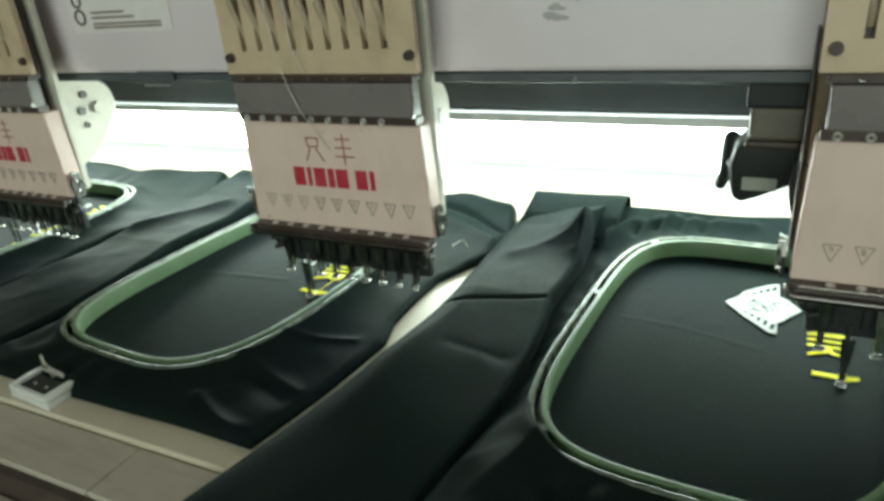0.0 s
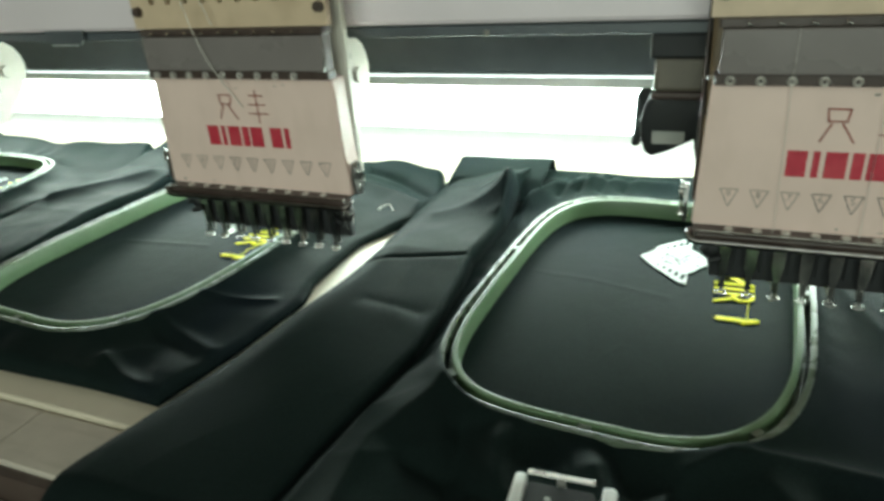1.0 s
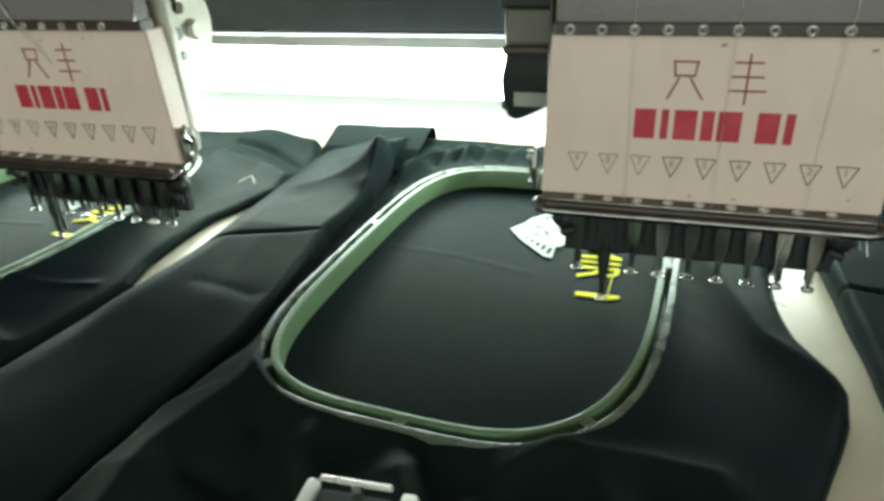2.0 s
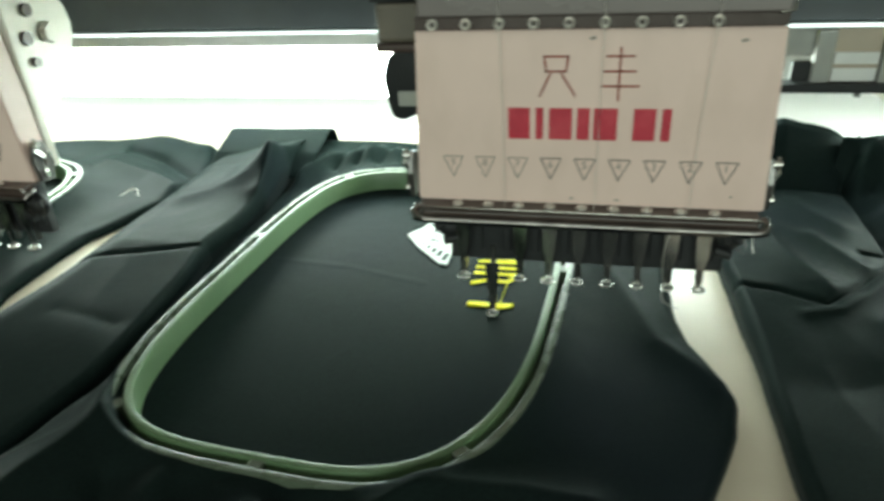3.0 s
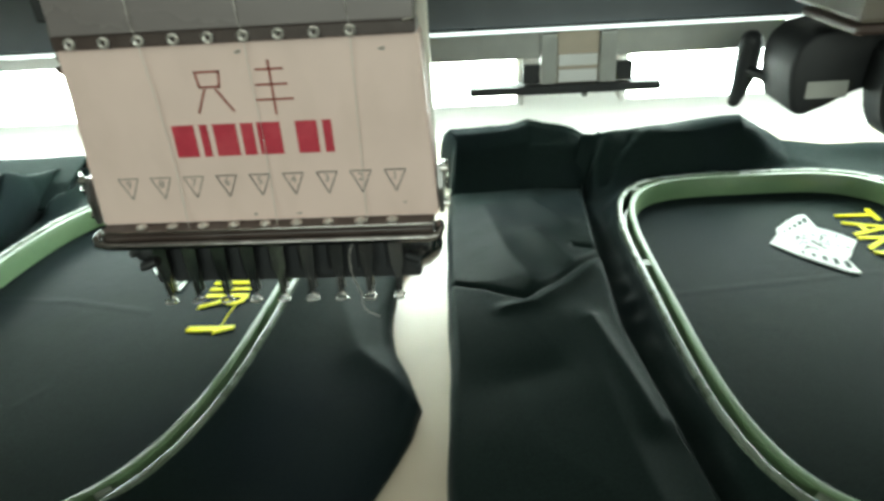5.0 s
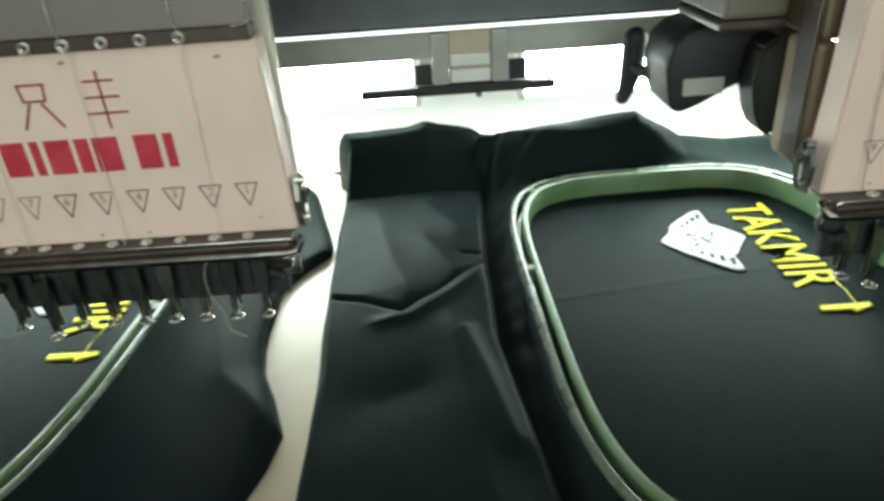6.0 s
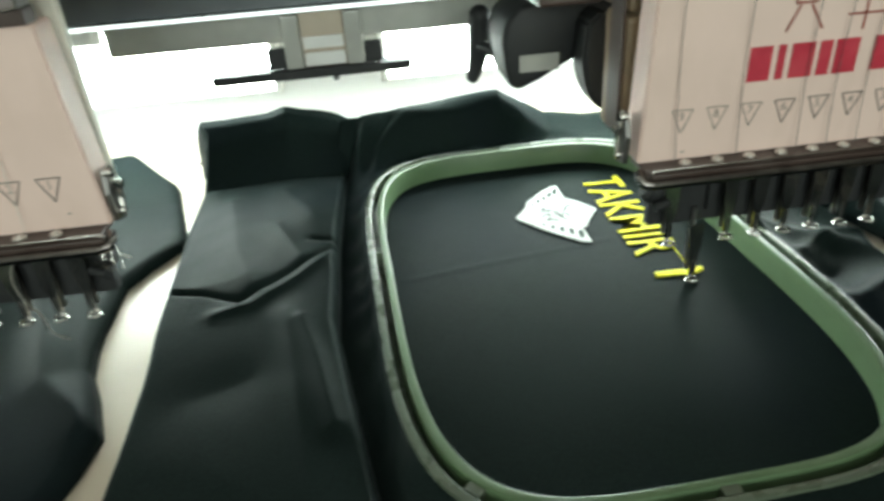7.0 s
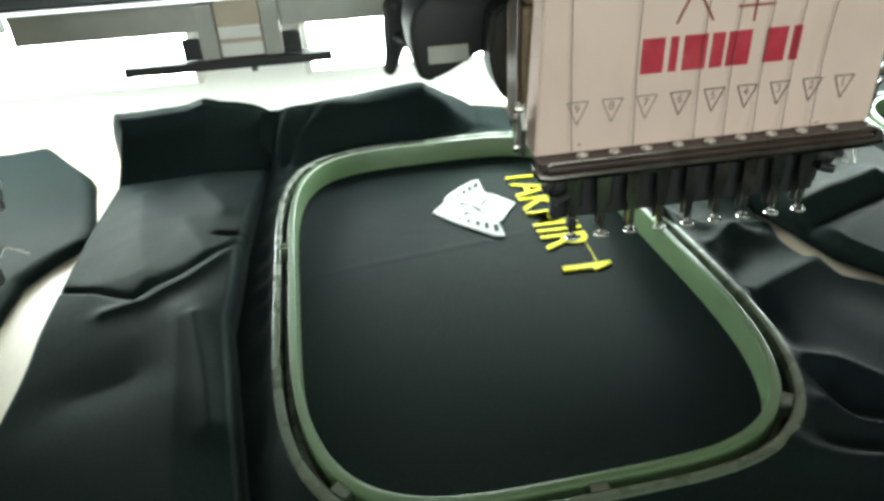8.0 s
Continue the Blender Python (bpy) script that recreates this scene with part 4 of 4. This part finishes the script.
garment(0.452, LEFT_C, VALLEY_C, RIGHT_C, -0.24, 0.236, 37, PROFILE_C, {"wavy": 0.003, "tail": [(-0.345, 0.20), (-0.27, 0.20), (-0.27, 0.256), (-0.387, 0.250)], "skew": 0.10, "crest": [(-0.28, 0.203, 0.044), (-0.24, 0.204, 0.038), (-0.2, 0.206, 0.040), (-0.15, 0.208, 0.044), (-0.122, 0.208, 0.047), (-0.102, 0.212, 0.032), (-0.08, 0.224, 0.018), (-0.04, 0.230, 0.014), (0.1, 0.232, 0.012)],
    "panel": [([(-0.358, 0.024), (-0.335, 0.018), (-0.312, 0.006), (-0.295, 0.020), (-0.280, 0.036), (-0.259, 0.056)], 0.0015, -0.0050), ([(-0.325, -0.004), (-0.305, 0.001), (-0.285, 0.018), (-0.262, 0.042)], 0.004, 0.0020),
              ([(-0.275, 0.068), (-0.258, 0.064)], 0.002, -0.004), ([(-0.30, 0.09), (-0.28, 0.045)], 0.009, 0.0025), ([(-0.336, 0.135), (-0.321, 0.06), (-0.307, 0.02)], 0.012, 0.004), ([(-0.325, -0.062), (-0.300, -0.053)], 0.018, -0.003), ([(-0.276, -0.018), (-0.266, -0.055), (-0.258, -0.091)], 0.006, 0.004), ([(-0.285, -0.01), (-0.272, -0.10), (-0.255, -0.2)], 0.012, 0.003), ([(-0.30, 0.15), (-0.275, 0.10)], 0.012, 0.0025), ([(-0.297, 0.19), (-0.297, 0.225)], 0.012, 0.005), ([(-0.246, 0.198), (-0.238, 0.240)], 0.016, -0.016)],
    "body": [([(-0.235, 0.172), (-0.215, 0.196)], 0.005, -0.007), ([(-0.228, 0.180), (-0.200, 0.196)], 0.004, 0.004), ([(-0.19, 0.195), (-0.15, 0.188)], 0.010, 0.005), ([(-0.03, 0.05), (0.05, 0.0)], 0.012, 0.006), ([(0.02, -0.05), (0.07, -0.03)], 0.012, 0.009), ([(0.008, -0.100), (0.020, -0.102), (0.040, -0.126)], 0.004, 0.006), ([(0.008, -0.112), (0.010, -0.127), (0.035, -0.131)], 0.005, -0.006), ([(-0.003, -0.127), (0.004, -0.136), (0.03, -0.145)], 0.004, 0.005), ([(-0.012, -0.140), (0.02, -0.150)], 0.005, -0.005), ([(-0.028, -0.148), (0.03, -0.158)], 0.006, 0.004), ([(0.019, -0.023), (0.010, -0.060), (0.010, -0.085)], 0.009, -0.005), ([(0.016, -0.004), (0.045, 0.015), (0.067, 0.013)], 0.006, 0.005), ([(0.0, 0.09), (0.06, 0.10)], 0.012, 0.008)],
    "inside": [([(-0.23, 0.03), (-0.15, 0.042), (-0.08, 0.052)], 0.0014, 0.0006)]},
    "black jacket piece clamped in a hoop with a folded flap", ridge=0.014)
garment(0.904, LEFT_D, VALLEY_C, RIGHT, -0.24, 0.27, 53, PROFILE_B, {"panel": [([(-0.376, -0.004), (-0.350, 0.007), (-0.304, 0.023)], 0.006, -0.007), ([(-0.376, 0.010), (-0.345, 0.022), (-0.300, 0.038)], 0.010, 0.008), ([(-0.36, 0.05), (-0.30, 0.11), (-0.27, 0.13)], 0.012, 0.016), ([(-0.35, 0.085), (-0.30, 0.145)], 0.006, -0.008)]}, "black jacket piece lying in soft folds on the table")


# ---- embroidery on the cloth ----
def embroidery(x0):
    e = empty("embroidered_word", pose(x0, 0, 0.0034), "yellow satin-stitched lettering on black cloth", "embroidery", "embroidered words")
    bm = text_bm("TAKMIR", 0.0405, 0.0003, 0.0001)
    xs = [v.co.x for v in bm.verts]
    k = 0.1185 / (max(xs) - min(xs))
    bmesh.ops.transform(bm, matrix=Matrix.Translation((-0.0725, 0.1558, 0.0006)) @ Matrix.Rotation(radians(-90), 4, "Z") @ Matrix.Diagonal((k, 1.06, 1, 1)), verts=bm.verts)
    for piece in islands(bm):
        part("letter", piece, YELLOW, e, "thick yellow satin stitches")
    part("numeral_stroke", slab(bmn(), [(-0.0702, 0.0158), (-0.0705, 0.0112), (-0.053, 0.0112), (-0.0525, 0.0080), (-0.0405, 0.0132), (-0.0408, 0.0162), (-0.052, 0.0157)], 0.0002, 0.0011), YELLOW, e, "last stitched numeral stroke")
    part("jump_thread", tube(bmn(), [(-0.0475, 0.040, 0.0012), (-0.0482, 0.028, 0.0022), (-0.0490, 0.0145, 0.0014)], 0.0004, 5), YELLOW, e)
    return e


def emblem(x0):
    e = empty("embroidered_emblem", pose(x0, 0, 0.0034), "white embroidered arrow-shaped emblem with small dark marks", "embroidery", "embroidered emblems")
    ol = [(-0.135, 0.1045), (-0.125, 0.118), (-0.122, 0.127), (-0.110, 0.139), (-0.099, 0.1480), (-0.0935, 0.1488), (-0.0935, 0.1265), (-0.087, 0.1205), (-0.076, 0.1045), (-0.084, 0.093), (-0.0905, 0.082), (-0.094, 0.0805), (-0.094, 0.0608), (-0.1005, 0.0625), (-0.1235, 0.0875)]
    part("patch", slab(bmn(), ol, 0.0002, 0.0010), WHITETHREAD, e)
    rng = random.Random(5)
    def mark(x, y, a, l, w):
        c, s = math.cos(a), math.sin(a)
        part("stitch_mark", slab(bmn(), [(x + 1.25 * (c * u * l - s * v * w), y + 1.25 * (s * u * l + c * v * w)) for u, v in ((-1, -1), (1, -1), (1, 1), (-1, 1))], 0.0011, 0.0013), STITCHMARK, e)
    for i in range(5):
        q = i / 4
        mark(-0.1185 + 0.021 * q, 0.1215 + 0.0175 * q, radians(75), 0.0010 + 0.0026 * q, 0.0008 + 0.0005 * q)
        mark(-0.1185 + 0.021 * q, 0.0900 - 0.0185 * q, radians(82), 0.0010 + 0.0028 * q, 0.0008 + 0.0005 * q)
    for i in range(11):
        a = i * math.tau / 11
        mark(-0.106 + 0.0105 * math.cos(a), 0.1045 + 0.0105 * math.sin(a), a + rng.uniform(0.2, 1.2), rng.uniform(0.0007, 0.0014), 0.00045)
    for i in range(26):
        mark(-0.103 + rng.uniform(-0.011, 0.017), 0.1045 + rng.uniform(-0.010, 0.010), rng.uniform(0, 3), rng.uniform(0.0006, 0.0015), 0.0004)
    return e


for x0 in HEADS:
    embroidery(x0)
    emblem(x0)


# ---- small things ----
def hoop_clip(x, y, z, turn, arm=False):
    b = empty("hoop_arm_clip", pose(x, y, z, 0, 0, turn), "white plastic clip box with a dark recess under the cloth edge", "clip", "hoop arm clips")
    bm = box(bmn(), -0.026, 0.026, -0.013, 0.013, 0.0, 0.006, 0.0015)
    box(bm, -0.026, -0.0195, -0.013, 0.013, 0.0061, 0.0125, 0.002)
    box(bm, 0.0185, 0.026, -0.013, 0.013, 0.0061, 0.0125, 0.002)
    box(bm, -0.0193, 0.0183, -0.013, -0.008, 0.0061, 0.0115, 0.0015)
    part("shell", bm, WHITEP, b, "white moulded shell", True)
    part("recess", box(bmn(), -0.0190, 0.0180, -0.0078, 0.0095, 0.0062, 0.0098, 0.0005), BLACK, b, "dark recessed plate")
    bm = box(bmn(), -0.019, 0.015, 0.0098, 0.0128, 0.0140, 0.0151, 0.0004)
    box(bm, -0.004, 0.000, 0.0103, 0.0123, 0.0061, 0.0139)
    part("spring_plate", bm, NICKEL, b, "thin bright metal plate")
    if arm:
        part("spring_arm", tube(bmn(), [(-0.030, 0.020, 0.0180), (-0.018, 0.015, 0.0165), (-0.004, 0.0125, 0.0162), (0.016, 0.011, 0.0160)], 0.0011), NICKEL, b, "thin bent metal arm", True)
    for u in (-0.007, 0.008):
        part("pin", rod(bmn(), (u, -0.001, 0.0099), (u, -0.001, 0.0108), 0.0015), GREYPLATE, b)
    return b


hoop_clip(-0.622, -0.199, 0.0, -4, True)
hoop_clip(-0.136, -0.211, 0.010, 3)


def loose_thread(pts, material, label, r=0.00045):
    P = [Vector(p) for p in pts]
    out = []
    for i in range(len(P) - 1):
        a, b, c, d = P[max(i - 1, 0)], P[i], P[i + 1], P[min(i + 2, len(P) - 1)]
        for k in range(6):
            t = k / 6
            out.append(0.5 * ((2 * b) + (c - a) * t + (2 * a - 5 * b + 4 * c - d) * t * t + (3 * b - a - 3 * c + d) * t ** 3))
    out.append(P[-1])
    return tagged(part("thread", tube(bmn(), out, r, 5), material, None, "", True), label, "thread", "threads")


A0 = -0.452
loose_thread([(A0 - 0.033, -0.012, 0.335), (A0 - 0.031, -0.014, 0.27), (A0 - 0.029, -0.012, 0.235), (A0 - 0.022, -0.010, 0.205), (A0 - 0.012, -0.008, 0.182), (A0 - 0.004, -0.003, 0.165), (A0 + 0.002, -0.002, 0.156)], THREADW, "loose pale thread hanging down the unit's cover")
loose_thread([(A0 - 0.014, -0.012, 0.335), (A0 - 0.012, -0.014, 0.28), (A0 - 0.014, -0.010, 0.245), (A0 - 0.01, -0.006, 0.222)], THREADW, "loose pale thread hanging down the unit's cover")
for x0 in (0.0, 0.452):
    for i, x in enumerate(EYES_X):
        if i % 3 == 2 or (x0 and i in (0, 4, 6, 7)):
            m = THREADD if x0 else THREADW
            loose_thread([(x0 + x, -0.0072, 0.214), (x0 + x, -0.0078, 0.19), (x0 + x, -0.0052, 0.182), (x0 + x * 0.97, -0.0018, 0.13), (x0 + x * 0.955, -0.0052, 0.081)], m, "taut thread running down the unit's panel", 0.0002)
loose_thread([(0.052, -0.006, 0.079), (0.0455, -0.012, 0.070), (0.0445, -0.011, 0.055), (0.047, -0.006, 0.040), (0.047, -0.004, 0.030), (0.0495, -0.004, 0.0255), (0.056, -0.006, 0.0235)], THREADG, "loose thread end curling under the needles", 0.0003)
loose_thread([(-0.407, 0.130, 0.0150), (-0.401, 0.143, 0.0165), (-0.391, 0.132, 0.0145)], THREADW, "short bent thread end lying on the cloth", 0.0005)
loose_thread([(0.041, 0.092, 0.0150), (0.042, 0.099, 0.0175), (0.047, 0.099, 0.0165), (0.058, 0.093, 0.0150)], THREADW, "short hooked thread end lying on the cloth", 0.0005)


def smear():
    m = empty("grease_smear", pose(-0.28, 0.0496, 0.255), "faint grey grease smear on the painted beam", "stain")
    rng = random.Random(3)
    for k in range(9):
        x, z = rng.uniform(-0.03, 0.03), rng.uniform(-0.006, 0.03)
        ol = [(x + rng.uniform(0.004, 0.010) * math.cos(q * math.tau / 9), z + rng.uniform(0.0015, 0.004) * math.sin(q * math.tau / 9)) for q in range(9)]
        part("smudge", slab(bmn(), ol, 0.0001 + 0.00003 * k, 0.0002 + 0.00003 * k, front), SMUDGE, m)
    return m


smear()


def notice():
    n = empty("machine_notice", pose(-0.72, 0.05, 0.268), "white printed notice stuck on the beam", "notice")
    part("sheet", box(bmn(), -0.072, 0.07, -0.0012, -0.0004, -0.016, 0.05), PAPER, n)
    for z, l in ((0.004, 0.03), (-0.001, 0.038), (-0.007, 0.06), (-0.0105, 0.06)):
        part("print_bar", box(bmn(), -0.04, -0.04 + l * 1.6, -0.0018, -0.0013, z - 0.0012, z + 0.0012), GREYINK, n)
    bm = torus(bmn(), (-0.057, -0.0015, 0.0), 0.007, 0.0014, "Y", 16, 6)
    torus(bm, (-0.057, -0.0015, 0.016), 0.006, 0.0014, "Y", 16, 6)
    part("print_symbol", bm, INK, n)
    return n


notice()


# ---- motion ----
STITCH = [(0.0, 1), (0.1, 1), (0.4, 1), (0.5, 0), (1.7, 0), (2.1, 1), (2.25, 0), (2.5, 0), (2.7, 1), (3.0, 1), (3.7, 1), (3.8, 0), (4.3, 0), (4.6, 1), (4.75, 0), (5.0, 0), (5.2, 1), (5.4, 1), (5.5, 0.45), (5.6, 0.3),
          (5.7, 0.2), (5.9, 0.3), (6.1, 0.2), (6.3, 0.35), (6.4, 0.5), (6.5, 1), (6.8, 1), (6.9, 0.4), (7.0, 1), (7.1, 1), (7.2, 0.45), (7.3, 0), (8.0, 0)]


def motions():
    for f in moving_feet:
        walk(f, [(t, pose(0, 0, -0.0265 * d)) for t, d in STITCH])


motions()
